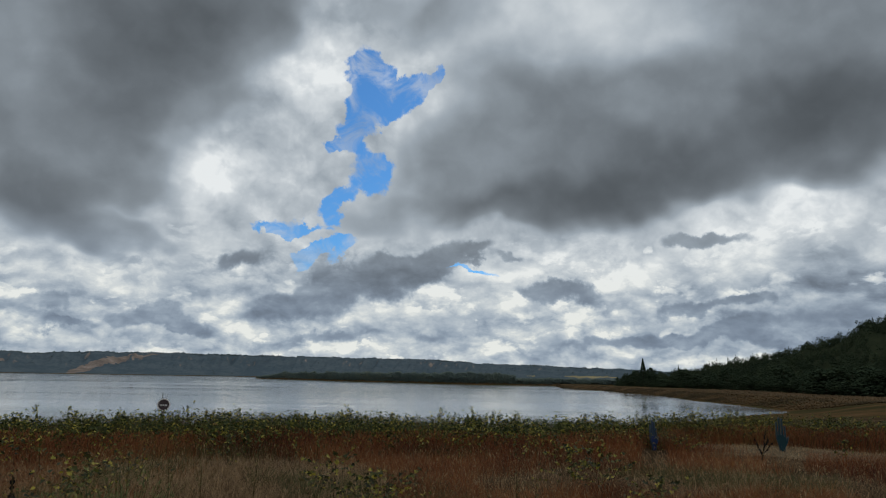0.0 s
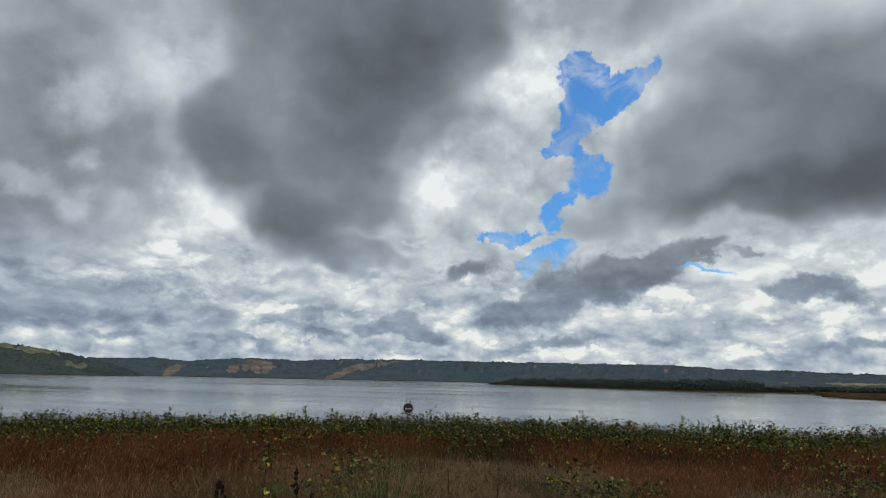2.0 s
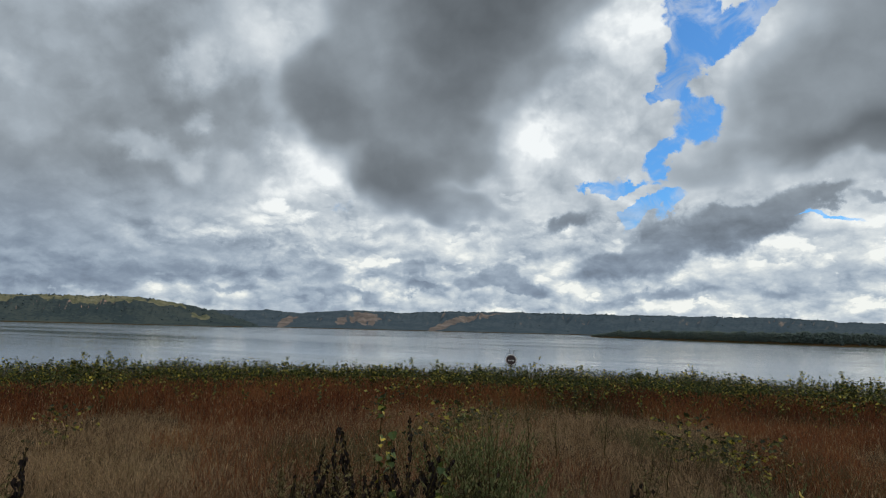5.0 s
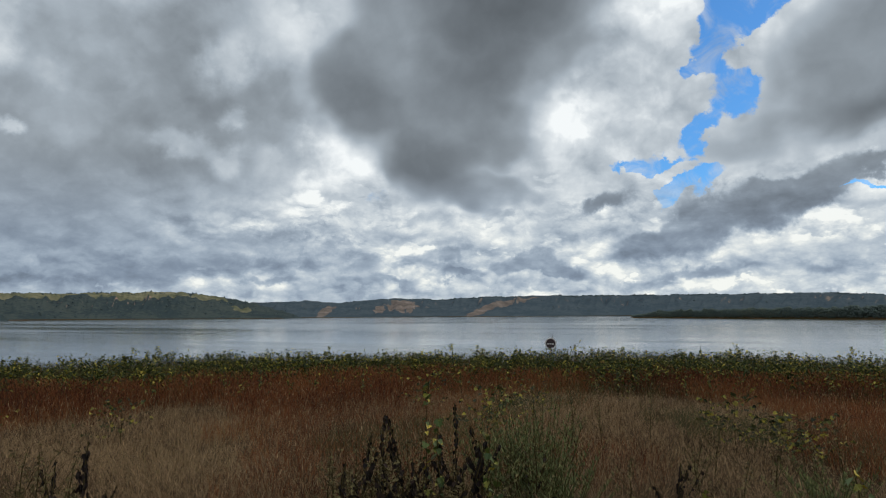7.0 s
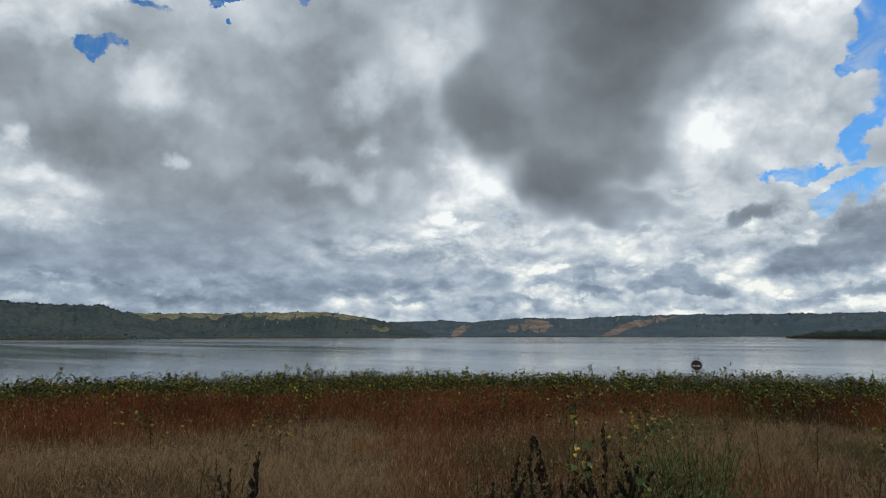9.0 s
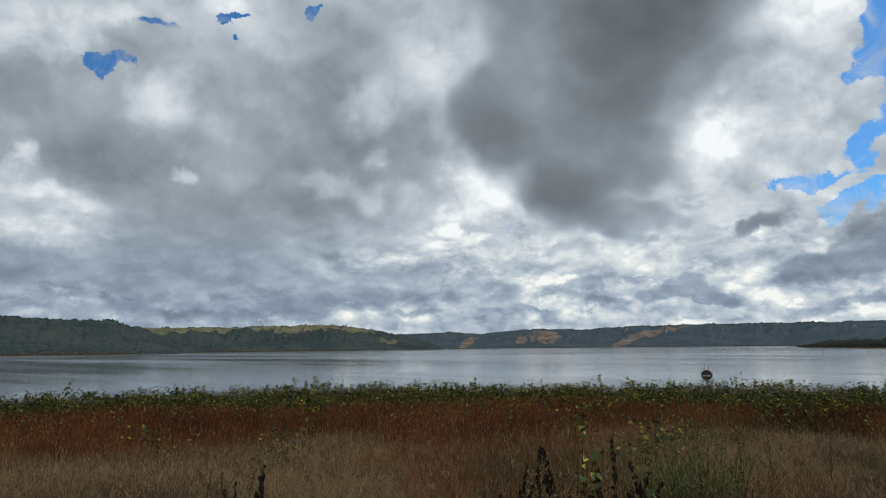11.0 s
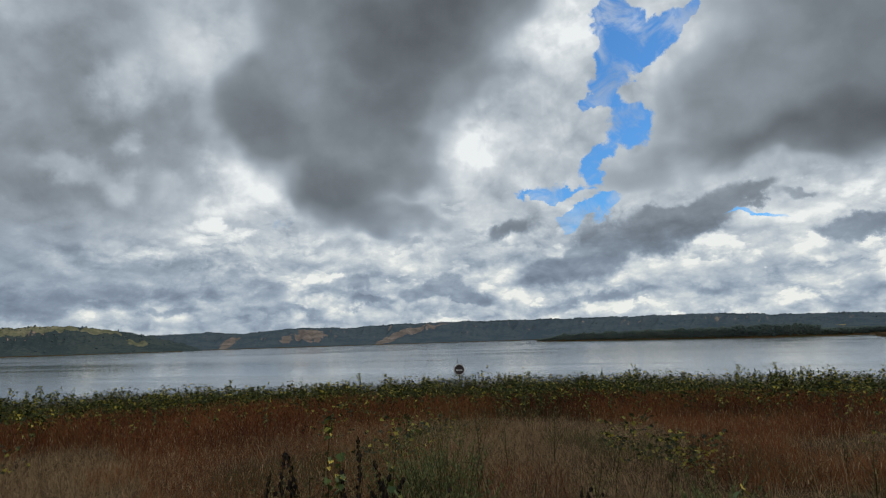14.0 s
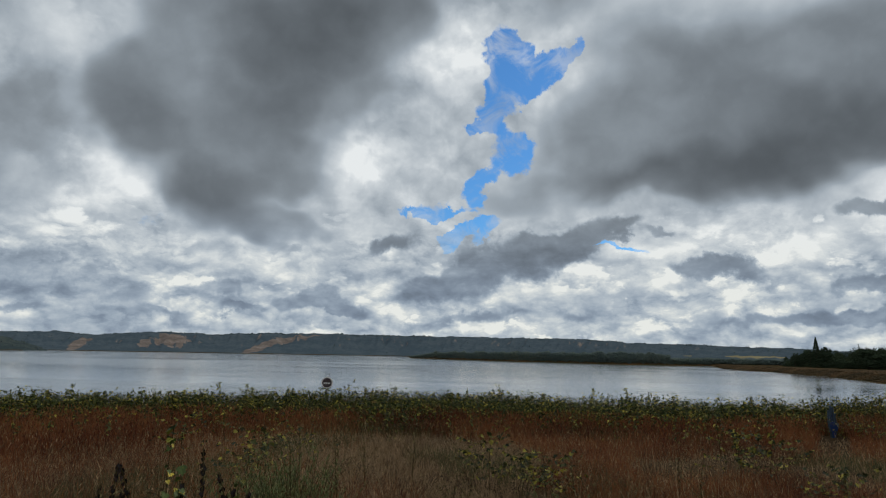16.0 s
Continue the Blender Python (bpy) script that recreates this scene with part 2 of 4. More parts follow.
def layer(below, rows, where, rough, lo, hi, thin, thick, full, detail):
    """A mass laid over what is behind it: pale where it is thin, darker towards its core."""
    body = N.math("MULTIPLY_ADD", ragged, rough, masses(rows, 0.0, where))
    tone = N.math("ADD", N.remap(body, lo, full, thin, thick), detail)
    return over(below, tone, N.remap(body, lo, hi))


# how deep the cloud is that the light has come through: 0 sunlit white, 1 dark
billow = N.math("ADD", N.math("MULTIPLY_ADD", crease, 0.22, N.math("MULTIPLY", lit, N.math("MULTIPLY_ADD", low, -0.15, 0.85))), N.math("MULTIPLY", wisp, N.math("MULTIPLY_ADD", low, -0.10, 0.40)))
fine = N.math("SUBTRACT", by_height(N.noise(tall, 30.0, 6.0, 0.6, 0.4), N.noise(wide, 34.0, 7.0, 0.62, 0.3)), 0.5)
billow = N.math("MULTIPLY_ADD", fine, N.math("MULTIPLY_ADD", low, 0.02, 0.12), billow)
billow = N.math("MULTIPLY", billow, N.math("MULTIPLY_ADD", low, -0.30, 1.0))
soft = N.math("MULTIPLY_ADD", rolls, 0.34, N.math("MULTIPLY", billow, 0.30))
dark_tones = N.math("ADD", masses(DARK_TONES, 0.0, soft_place), soft)
deep = N.math("ADD", masses(BACK_TONES, 0.23, soft_place), billow)


def cumulus(shift):
    """How thick the far heaps of fair-weather cloud are."""
    p = N.vec("ADD", wide, shift)
    return N.math("MULTIPLY_ADD", N.voronoi(N.vec("ADD", p, bent), 17.0, 0.35, 4.0, 0.55), -0.30, N.noise(p, 7.5, 6.0, 0.56, 0.3))


# rows of far cumulus: white crowns with firm edges, grey flat bases
bulk = cumulus((0.0, 0.0, 0.0))
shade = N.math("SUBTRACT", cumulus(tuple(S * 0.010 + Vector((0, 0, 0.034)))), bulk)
heaped = N.math("ADD", N.math("MULTIPLY_ADD", shade, 1.4, 0.28), N.math("ADD", masses(BACK_TONES, 0.0, soft_place), N.math("MULTIPLY_ADD", lit, 0.3, N.math("MULTIPLY", fine, 0.16))))
deep = over(deep, heaped, N.math("MULTIPLY", N.remap(bulk, 0.185, 0.262), N.remap(el, 7.0, 15.0, 0.72, 0.0)))
deep = layer(deep, FAR_BANDS, place, 0.55, 0.10, 0.75, 0.36, 0.50, 1.0, N.math("MULTIPLY", billow, 0.6))
deep = layer(deep, LOW_BANDS, place, 0.55, 0.12, 0.75, 0.34, 0.50, 1.0, N.math("MULTIPLY", billow, 0.6))
deep = layer(deep, GREY_MASS, place, 0.8, 0.0, 0.9, 0.32, 0.53, 2.0, N.math("ADD", masses(LIGHT_PATCHES, 0.0, place), N.math("MULTIPLY_ADD", rolls, 0.25, N.math("MULTIPLY", billow, 0.5))))
deep = layer(deep, WEST_MASS, soft_place, 0.75, 0.05, 0.85, 0.30, 0.64, 1.7, dark_tones)
deep = layer(deep, EAST_MASS, soft_place, 0.60, 0.08, 0.62, 0.28, 0.57, 1.5, dark_tones)
deep = layer(deep, SMALL_DARK, place, 0.75, 0.15, 0.75, 0.36, 0.56, 1.1, N.math("MULTIPLY", billow, 0.7))


def glow(d):
    """The colour of cloud at that depth: halving in even steps, cooler as it darkens."""
    v = 0.3 * 2 ** (1.6 - 3.4 * d)
    c = min(1.0, d / 0.36)
    return (v * (0.97 - 0.10 * c), v, v * (1.0 + 0.125 * c))


deep = N.math("MAXIMUM", deep, 0.045)
cloud = N.ramp(deep, [(k / 8, glow(k / 8)) for k in range(9)])
# low cloud is seen through more air
cloud = N.mix(low, cloud, N.mix(1.0, cloud, N.ramp(deep, [(0.08, (1.0, 0.985, 0.93)), (0.28, (0.97, 1.0, 1.03)), (0.55, (0.885, 0.975, 1.12))]), "MULTIPLY"))
opening = N.math("ADD", masses(BLUE_GAPS, 0.0, edge), masses(THIN_GAPS, 0.0, edge))
gap = N.math("MULTIPLY_ADD", wisp, -1.1, opening)
gap = N.math("MULTIPLY_ADD", crease, 0.55, gap)
gap = N.math("MULTIPLY_ADD", fine, -1.0, gap)
gap = N.math("MULTIPLY", N.remap(gap, 0.24, 0.58), N.remap(opening, 0.03, 0.22))
veil = N.remap(N.noise(tall, 18.0, 8.0, 0.62, 0.8), 0.44, 0.66, 1.0, 0.5)
gap = N.math("MULTIPLY", gap, veil)
air = N.add("ShaderNodeTexSky", sky_type="NISHITA", sun_disc=False)
air.sun_elevation, air.sun_rotation = radians(SUN_EL), radians(-SUN_AZ)
air.air_density, air.dust_density, air.ozone_density = 1.0, 0.4, 2.0
blue = N.mix(1.0, air.outputs[0], (0.36, 0.73, 1.06), "MULTIPLY")
SKY_STRENGTH = 0.10
shown = N.mix(gap, N.mix(1.0, cloud, (1 / SKY_STRENGTH,) * 3, "MULTIPLY"), blue)
sky_light = N.add("ShaderNodeBackground")
N.put(sky_light.inputs["Color"], shown)
sky_light.inputs["Strength"].default_value = SKY_STRENGTH
N.put(N.add("ShaderNodeOutputWorld").inputs["Surface"], sky_light.outputs[0])


# the sun, through a veil of cloud
sun = new("sun", bpy.data.lights.new("sun", "SUN"))
sun.data.energy, sun.data.angle, sun.data.color = 0.82, radians(10), (1.0, 0.90, 0.76)
sun.matrix_world = look(away(SUN_AZ, 100 * math.cos(radians(SUN_EL)), 100 * math.sin(radians(SUN_EL))), (0, 0, 0))

# ---- materials ----
def material(name):
    m = bpy.data.materials.new(name)
    m.use_nodes = True
    n = Nodes(m.node_tree)
    b = n.add("ShaderNodeBsdfPrincipled")
    n.put(n.add("ShaderNodeOutputMaterial").inputs["Surface"], b.outputs[0])
    return m, n, b


def coords(n, kind="Object"):
    return n.add("ShaderNodeTexCoord").outputs[kind]


def finish(n, b, color, rough=0.85, normal=None, metal=0.0, spec=0.3):
    n.put(b.inputs["Base Color"], (*color, 1) if isinstance(color, tuple) else color)
    n.put(b.inputs["Roughness"], rough)
    n.put(b.inputs["Metallic"], metal)
    n.put(b.inputs["Specular IOR Level"], spec)
    if normal is not None:
        n.put(b.inputs["Normal"], normal)


def mottled(name, stops, scale, fine, rough=0.9, bump=0.3, distance=0.02, spec=0.0):
    """Two scales of noise through a row of colours."""
    m, n, b = material(name)
    p = coords(n)
    a = n.noise(p, scale, 5.0, 0.6)
    f = n.noise(p, fine, 4.0, 0.65)
    v = n.math("MULTIPLY_ADD", n.math("SUBTRACT", f, 0.5), 0.6, a)
    finish(n, b, n.ramp(v, stops), rough, n.bump(f, bump, distance), spec=spec)
    return m


def islands(name, stops, rough=0.7, spec=0.25, through_light=0.0, patch=0.0, patch_scale=0.3):
    """Each loose blade, leaf or crown takes its own colour out of a row; patch lets neighbours agree."""
    m, n, b = material(name)
    r = n.add("ShaderNodeNewGeometry").outputs["Random Per Island"]
    if patch:
        big = n.noise(coords(n), patch_scale, 3.0, 0.6)
        r = n.math("ADD", n.math("MULTIPLY", r, 1 - patch), n.math("MULTIPLY", n.remap(big, 0.3, 0.7), patch))
    grain = n.noise(coords(n), 40.0, 3.0)
    c = n.ramp(r, stops)
    c = n.mix(1.0, c, n.ramp(grain, ((0.3, 0.75), (0.7, 1.2))), "MULTIPLY")
    finish(n, b, c, rough, spec=spec)
    if through_light:
        t = n.add("ShaderNodeBsdfTranslucent")
        n.put(t.inputs[0], c)
        mixed = n.add("ShaderNodeMixShader")
        mixed.inputs[0].default_value = through_light
        n.put(mixed.inputs[1], b.outputs[0])
        n.put(mixed.inputs[2], t.outputs[0])
        for o in n.tree.nodes:
            if o.type == "OUTPUT_MATERIAL":
                n.put(o.inputs["Surface"], mixed.outputs[0])
    return m


SOIL = mottled("dry_meadow_soil", ((0.25, (0.022, 0.016, 0.010)), (0.5, (0.05, 0.034, 0.02)), (0.75, (0.10, 0.07, 0.04))), 0.5, 9.0, bump=0.6, distance=0.05)
# distant foliage, paled and blued in its colour to imitate haze
HAZY_WOODS = islands("hazy_far_woods", ((0.0, (0.060, 0.084, 0.094)), (0.5, (0.074, 0.096, 0.102)), (0.85, (0.088, 0.108, 0.098)), (1.0, (0.105, 0.116, 0.094))), 1.0, 0.0, patch=0.75, patch_scale=0.012)
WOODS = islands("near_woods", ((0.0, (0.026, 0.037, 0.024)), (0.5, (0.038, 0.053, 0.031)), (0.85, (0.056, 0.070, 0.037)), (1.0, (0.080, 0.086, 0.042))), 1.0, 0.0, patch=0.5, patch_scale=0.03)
# trees of the spur: aerial haze painted in as a lighter, bluish green
HAZY_SPUR_WOODS = islands("hazy_spur_woods", ((0.0, (0.075, 0.10, 0.098)), (0.5, (0.095, 0.122, 0.112)), (0.85, (0.118, 0.142, 0.116)), (1.0, (0.14, 0.148, 0.11))), 1.0, 0.0, patch=0.5, patch_scale=0.02)
BARK = mottled("bark", ((0.3, (0.03, 0.024, 0.018)), (0.7, (0.09, 0.07, 0.05))), 3.0, 25.0)

# lake water: fine ripples, calm streaks between them
WATER, n, b = material("lake_water")
p = coords(n)
calm = n.noise(n.vec("MULTIPLY", p, (0.003, 0.02, 1.0)), 1.0, 5.0, 0.6, 0.4)
ripple = n.noise(n.vec("MULTIPLY", p, (0.5, 2.2, 1.0)), 1.0, 4.0, 0.6)
streak = n.noise(n.vec("MULTIPLY", p, (0.006, 0.10, 1.0)), 1.0, 4.0, 0.65)
finish(n, b, (0.15, 0.168, 0.175), n.remap(n.math("MULTIPLY_ADD", streak, 0.5, calm), 0.55, 0.95, 0.05, 0.18), n.bump(ripple, 0.035, 0.20), spec=0.5)
b.inputs["IOR"].default_value = 1.33


# hillside ground: grass and scrub, bare earth and rock where a slope is steep
def hillside(name, grass, scrub, rock, steep=0.80, rock_patch=0.55):
    m, n, b = material(name)
    p = coords(n)
    a = n.noise(p, 0.012, 6.0, 0.62)
    f = n.noise(p, 0.12, 5.0, 0.6)
    v = n.math("MULTIPLY_ADD", n.math("SUBTRACT", f, 0.5), 0.8, a)
    green = n.mix(n.remap(v, 0.38, 0.6), grass, scrub)
    nz = n.split(n.add("ShaderNodeNewGeometry").outputs["Normal"])[2]
    bare = n.math("MULTIPLY", n.remap(nz, steep, steep - 0.15), n.remap(n.math("MULTIPLY_ADD", n.math("SUBTRACT", f, 0.5), 0.5, n.noise(p, 0.006, 3.0, 0.5)), rock_patch - 0.08, rock_patch + 0.05))
    stone = n.mix(n.remap(n.noise(n.vec("MULTIPLY", p, (0.02, 0.02, 0.25)), 1.0, 5.0, 0.6), 0.35, 0.65), rock, tuple(min(1, q * 1.6) for q in rock))
    finish(n, b, n.mix(bare, green, stone), 1.0, n.bump(f, 0.5, 3.0), spec=0.0)
    return m


# blue-grey grass and scrub: the haze of distance is mixed into these colours
HILL_FAR_HAZY = hillside("hazy_far_hillside", (0.084, 0.108, 0.124), (0.062, 0.086, 0.104), (0.17, 0.14, 0.12), 0.93, 0.56)
# greens cooled towards blue, standing in for the air before the left hills
HILL_LEFT_HAZY = hillside("hazy_wooded_hillside", (0.072, 0.088, 0.082), (0.046, 0.064, 0.068), (0.28, 0.195, 0.155), 0.80, 0.60)
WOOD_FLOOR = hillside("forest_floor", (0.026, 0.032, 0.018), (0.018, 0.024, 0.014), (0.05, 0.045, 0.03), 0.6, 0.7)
SHORE = mottled("shore_grass", ((0.25, (0.026, 0.026, 0.012)), (0.45, (0.05, 0.042, 0.02)), (0.58, (0.085, 0.05, 0.024)), (0.75, (0.10, 0.078, 0.042))), 0.05, 0.9, bump=0.5, distance=0.3)
CLIFF = mottled("bare_clay_cliff", ((0.25, (0.11, 0.094, 0.086)), (0.5, (0.19, 0.155, 0.135)), (0.75, (0.31, 0.26, 0.225))), 0.02, 0.15, bump=0.8, distance=4.0)
PASTURE = mottled("dry_hill_pasture", ((0.25, (0.09, 0.10, 0.066)), (0.5, (0.17, 0.165, 0.10)), (0.75, (0.28, 0.255, 0.17))), 0.02, 0.15, bump=0.5, distance=2.0)
FIELD = mottled("stubble_field", ((0.3, (0.20, 0.17, 0.09)), (0.7, (0.30, 0.26, 0.15))), 0.02, 0.2)

# ---- land ----
WATER_Z = -3.0


def hashed(i, j, seed):
    v = np.sin(i * 127.1 + j * 311.7 + seed * 74.7) * 43758.5453
    return v - np.floor(v)


def value_noise(x, y, seed=0):
    i, j = np.floor(x), np.floor(y)
    u, v = x - i, y - j
    u, v = u * u * (3 - 2 * u), v * v * (3 - 2 * v)
    a, b_, c, d = hashed(i, j, seed), hashed(i + 1, j, seed), hashed(i, j + 1, seed), hashed(i + 1, j + 1, seed)
    return (a * (1 - u) + b_ * u) * (1 - v) + (c * (1 - u) + d * u) * v


def fbm(x, y, octaves=4, seed=0, gain=0.5):
    total, amp, norm = 0.0, 1.0, 0.0
    for k in range(octaves):
        total = total + amp * value_noise(x * 2 ** k, y * 2 ** k, seed + k)
        norm += amp
        amp *= gain
    return total / norm


def ease(v):
    v = np.clip(v, 0, 1)
    return v * v * (3 - 2 * v)


def shore_near(a):
    return np.interp(a, (-27, -20, -10, 5, 80, 92, 100), (132, 92, 64, 52, 52, 90, 5200))


def shore_far(a):
    return np.interp(a, (-27, -25, -20, -15, -9.8, -9.3, -2.5, 7.5, 15, 15.6, 42, 44, 64, 67, 90), (132, 144, 190, 290, 415, 575, 540, 680, 960, 2200, 2200, 1500, 1400, 1050, 1000))


def land(x, y):
    """The height of the ground."""
    a = np.degrees(np.arctan2(-x, y))
    r = np.hypot(x, y)
    near, far = shore_near(a), shore_far(a)
    bank = WATER_Z * ease((r - 20) / np.maximum(near - 20, 1)) - np.clip((r - near) * 0.05, 0, 3)
    beyond = WATER_Z + np.where(r > far, np.minimum((r - far) * 0.05, 1.6), -np.clip((far - r) * 0.05, 0, 3))
    z = np.maximum(bank, beyond)
    flat = -1.4 * ease((r - 20) / 180)
    w = np.maximum(ease((-a - 26) / 8), ease((a - 88) / 10))
    z = z * (1 - w) + flat * w
    rough = (fbm(x * 0.35, y * 0.35, 3, 5) - 0.5) * 0.16 * np.clip(1.2 - r / 80, 0, 1) + (fbm(x * 0.03, y * 0.03, 3, 9) - 0.5) * 0.25 * ease((r - 60) / 100)
    return z + rough


def sheet(name, verts, rows, cols, mat, wrap=False):
    """A mesh out of a grid of points."""
    i, j = np.meshgrid(np.arange(rows - 1), np.arange(cols if wrap else cols - 1), indexing="ij")
    j2 = (j + 1) % cols
    quads = np.stack([i * cols + j, i * cols + j2, (i + 1) * cols + j2, (i + 1) * cols + j], -1).reshape(-1, 4)
    return from_arrays(name, verts, quads, mat, True)


def from_arrays(name, verts, faces, mat, smooth=False):
    me = bpy.data.meshes.new(name)
    faces = np.asarray(faces)
    k = faces.shape[1]
    me.vertices.add(len(verts))
    me.vertices.foreach_set("co", np.asarray(verts, np.float32).ravel())
    me.loops.add(faces.size)
    me.loops.foreach_set("vertex_index", faces.astype(np.int32).ravel())
    me.polygons.add(len(faces))
    me.polygons.foreach_set("loop_start", np.arange(0, faces.size, k, dtype=np.int32))
    me.polygons.foreach_set("use_smooth", np.full(len(faces), smooth))
    me.update(calc_edges=True)
    me.materials.append(mat)
    return me


# one sheet of ground to the horizon
radii = np.concatenate([[0.01], np.geomspace(1.5, 4900, 210)])
turn = np.radians(np.linspace(-180, 180, 480, endpoint=False))
gr, ga = np.meshgrid(radii, turn, indexing="ij")
gx, gy = -np.sin(ga) * gr, np.cos(ga) * gr
ground = new("ground", sheet("ground", np.stack([gx, gy, land(gx, gy)], -1).reshape(-1, 3), 211, 480, SOIL, True))
tagged(ground, "dry meadow ground sloping down to a lake", "ground", kind="structure")
ground.data.materials.append(SHORE)
centres = np.hypot(gx, gy)[:-1].ravel()
ground.data.polygons.foreach_set("material_index", (centres > 45).astype(np.int32))

wr, wa = np.meshgrid(np.concatenate([[20.0], np.geomspace(40, 4800, 60)]), np.radians(np.linspace(-45, 110, 120)), indexing="ij")
water = new("water", sheet("water", np.stack([-np.sin(wa) * wr, np.cos(wa) * wr, np.full_like(wr, WATER_Z)], -1).reshape(-1, 3), 61, 120, WATER))
tagged(water, "calm silvery grey lake reflecting the cloudy sky", "lake", kind="structure")


# ---- hills ----
def hill(label, a0, a1, shore, ridge, crest, mat, seed, gully=0.25, steep=1.0, cols=260, rows=60, bare=(), bare_mat=None, canopy=5.0):
    """A long hill between two azimuths: crest gives the height of its skyline in metres over the eye, by azimuth."""
    a = np.linspace(a0, a1, cols)
    top = np.interp(a, *crest) + EYE + (fbm(a * 2.2, a * 0, 4, seed) - 0.5) * 5
    s = np.linspace(0, 1.5, rows)
    S, A = np.meshgrid(s, a, indexing="ij")
    near_r, far_r = (np.interp(a, *q) if isinstance(q, tuple) else np.full(cols, float(q)) for q in (shore, ridge))
    R = near_r[None] + (far_r - near_r)[None] * S
    rise = ease(np.clip(S, 0, 1)) ** steep
    cut = fbm(A * 0.9 + S * 0.6, S * 1.4, 5, seed + 3)
    fold = 1 - gully * np.abs(2 * cut - 1) * 1.6 * np.sin(np.pi * np.clip(S, 0, 1)) ** 0.7
    Z = -3.4 + (np.tile(top, (rows, 1)) + 3.4) * rise * fold - np.clip(S - 1, 0, 1) * 30
    along, across = np.radians(A) * near_r.mean(), S * float(np.mean(far_r - near_r))
    Z += (fbm(along / 38, across / 45, 3, seed + 8) - 0.5) * 8 * rise * (S < 1)
    Z += (fbm(along / 9, across / 14, 3, seed + 9, 0.6) - 0.5) * canopy * np.clip(rise * 4, 0, 1)
    rad = np.radians(A)
    verts = np.stack([-np.sin(rad) * R, np.cos(rad) * R, Z], -1).reshape(-1, 3)
    ob = new("hill", sheet("hill", verts, rows, cols, mat))
    tagged(ob, label, "hill", kind="structure")
    open_ground = np.zeros((rows, cols), bool)
    if bare_mat:
        # scars of bare earth: azimuth, place up the slope, half width, half height, slant
        edge_noise = fbm(A * 3, S * 12, 4, seed + 13) - 0.5
        for ca, cs, wa_, ws, slant in bare:
            open_ground |= np.hypot((A - ca - slant * (S - cs)) / wa_, (S - cs) / ws) + edge_noise * 0.9 < 1
        ob.data.materials.append(bare_mat)
        ob.data.polygons.foreach_set("material_index", open_ground[:-1, :-1].ravel().astype(np.int32))
    return ob, verts.reshape(rows, cols, 3), open_ground


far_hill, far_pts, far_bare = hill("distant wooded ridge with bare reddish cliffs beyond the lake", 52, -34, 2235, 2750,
    ((-34, -20, -15, -10, -2.5, 0, 8, 20, 25, 28.5, 31, 35, 37.6, 39.5, 42, 47, 52), (10, 34, 44, 53, 62, 72, 74, 77, 75, 72, 64, 69, 60, 50, 60, 52, 45)), HILL_FAR_HAZY, 11, 0.34, 0.75, 900, 90,
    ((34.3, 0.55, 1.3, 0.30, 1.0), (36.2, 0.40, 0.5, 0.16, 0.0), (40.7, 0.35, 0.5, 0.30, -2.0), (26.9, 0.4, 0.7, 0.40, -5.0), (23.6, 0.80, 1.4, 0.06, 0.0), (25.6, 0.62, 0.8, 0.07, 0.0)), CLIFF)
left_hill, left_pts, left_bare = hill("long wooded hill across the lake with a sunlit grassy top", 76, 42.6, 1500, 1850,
    ((42.6, 45, 46.5, 48.5, 49.5, 51, 53, 54.5, 56, 60, 66, 76), (-3, 22, 35, 45, 54, 58, 64, 63, 60, 57, 57, 60)), HILL_LEFT_HAZY, 21, 0.30, 0.7, 560, 90,
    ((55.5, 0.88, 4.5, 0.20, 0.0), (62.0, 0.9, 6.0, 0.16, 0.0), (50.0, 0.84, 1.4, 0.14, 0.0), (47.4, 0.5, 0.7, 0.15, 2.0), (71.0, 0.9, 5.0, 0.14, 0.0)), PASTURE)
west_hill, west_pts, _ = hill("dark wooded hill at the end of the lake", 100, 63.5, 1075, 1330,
    ((63.5, 65, 66.5, 69, 72, 75, 80, 100), (-3, 18, 38, 54, 54, 58, 64, 60)), HILL_LEFT_HAZY, 31, 0.22, 0.7, 520, 90)
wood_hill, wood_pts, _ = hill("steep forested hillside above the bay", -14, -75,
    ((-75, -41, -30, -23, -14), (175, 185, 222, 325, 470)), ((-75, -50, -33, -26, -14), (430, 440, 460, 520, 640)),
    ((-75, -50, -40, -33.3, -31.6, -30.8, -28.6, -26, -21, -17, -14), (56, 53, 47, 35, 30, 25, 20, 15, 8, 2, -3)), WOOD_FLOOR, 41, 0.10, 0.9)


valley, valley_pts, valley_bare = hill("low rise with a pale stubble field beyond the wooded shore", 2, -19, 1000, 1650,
    ((-19, -14, -9, -3, 2), (10, 12, 13, 8, -3)), HILL_FAR_HAZY, 51, 0.05, 1.0, 300, 50, ((-12.0, 0.62, 2.4, 0.07, 0.0), (-7.0, 0.7, 1.0, 0.05, 0.0)), FIELD)


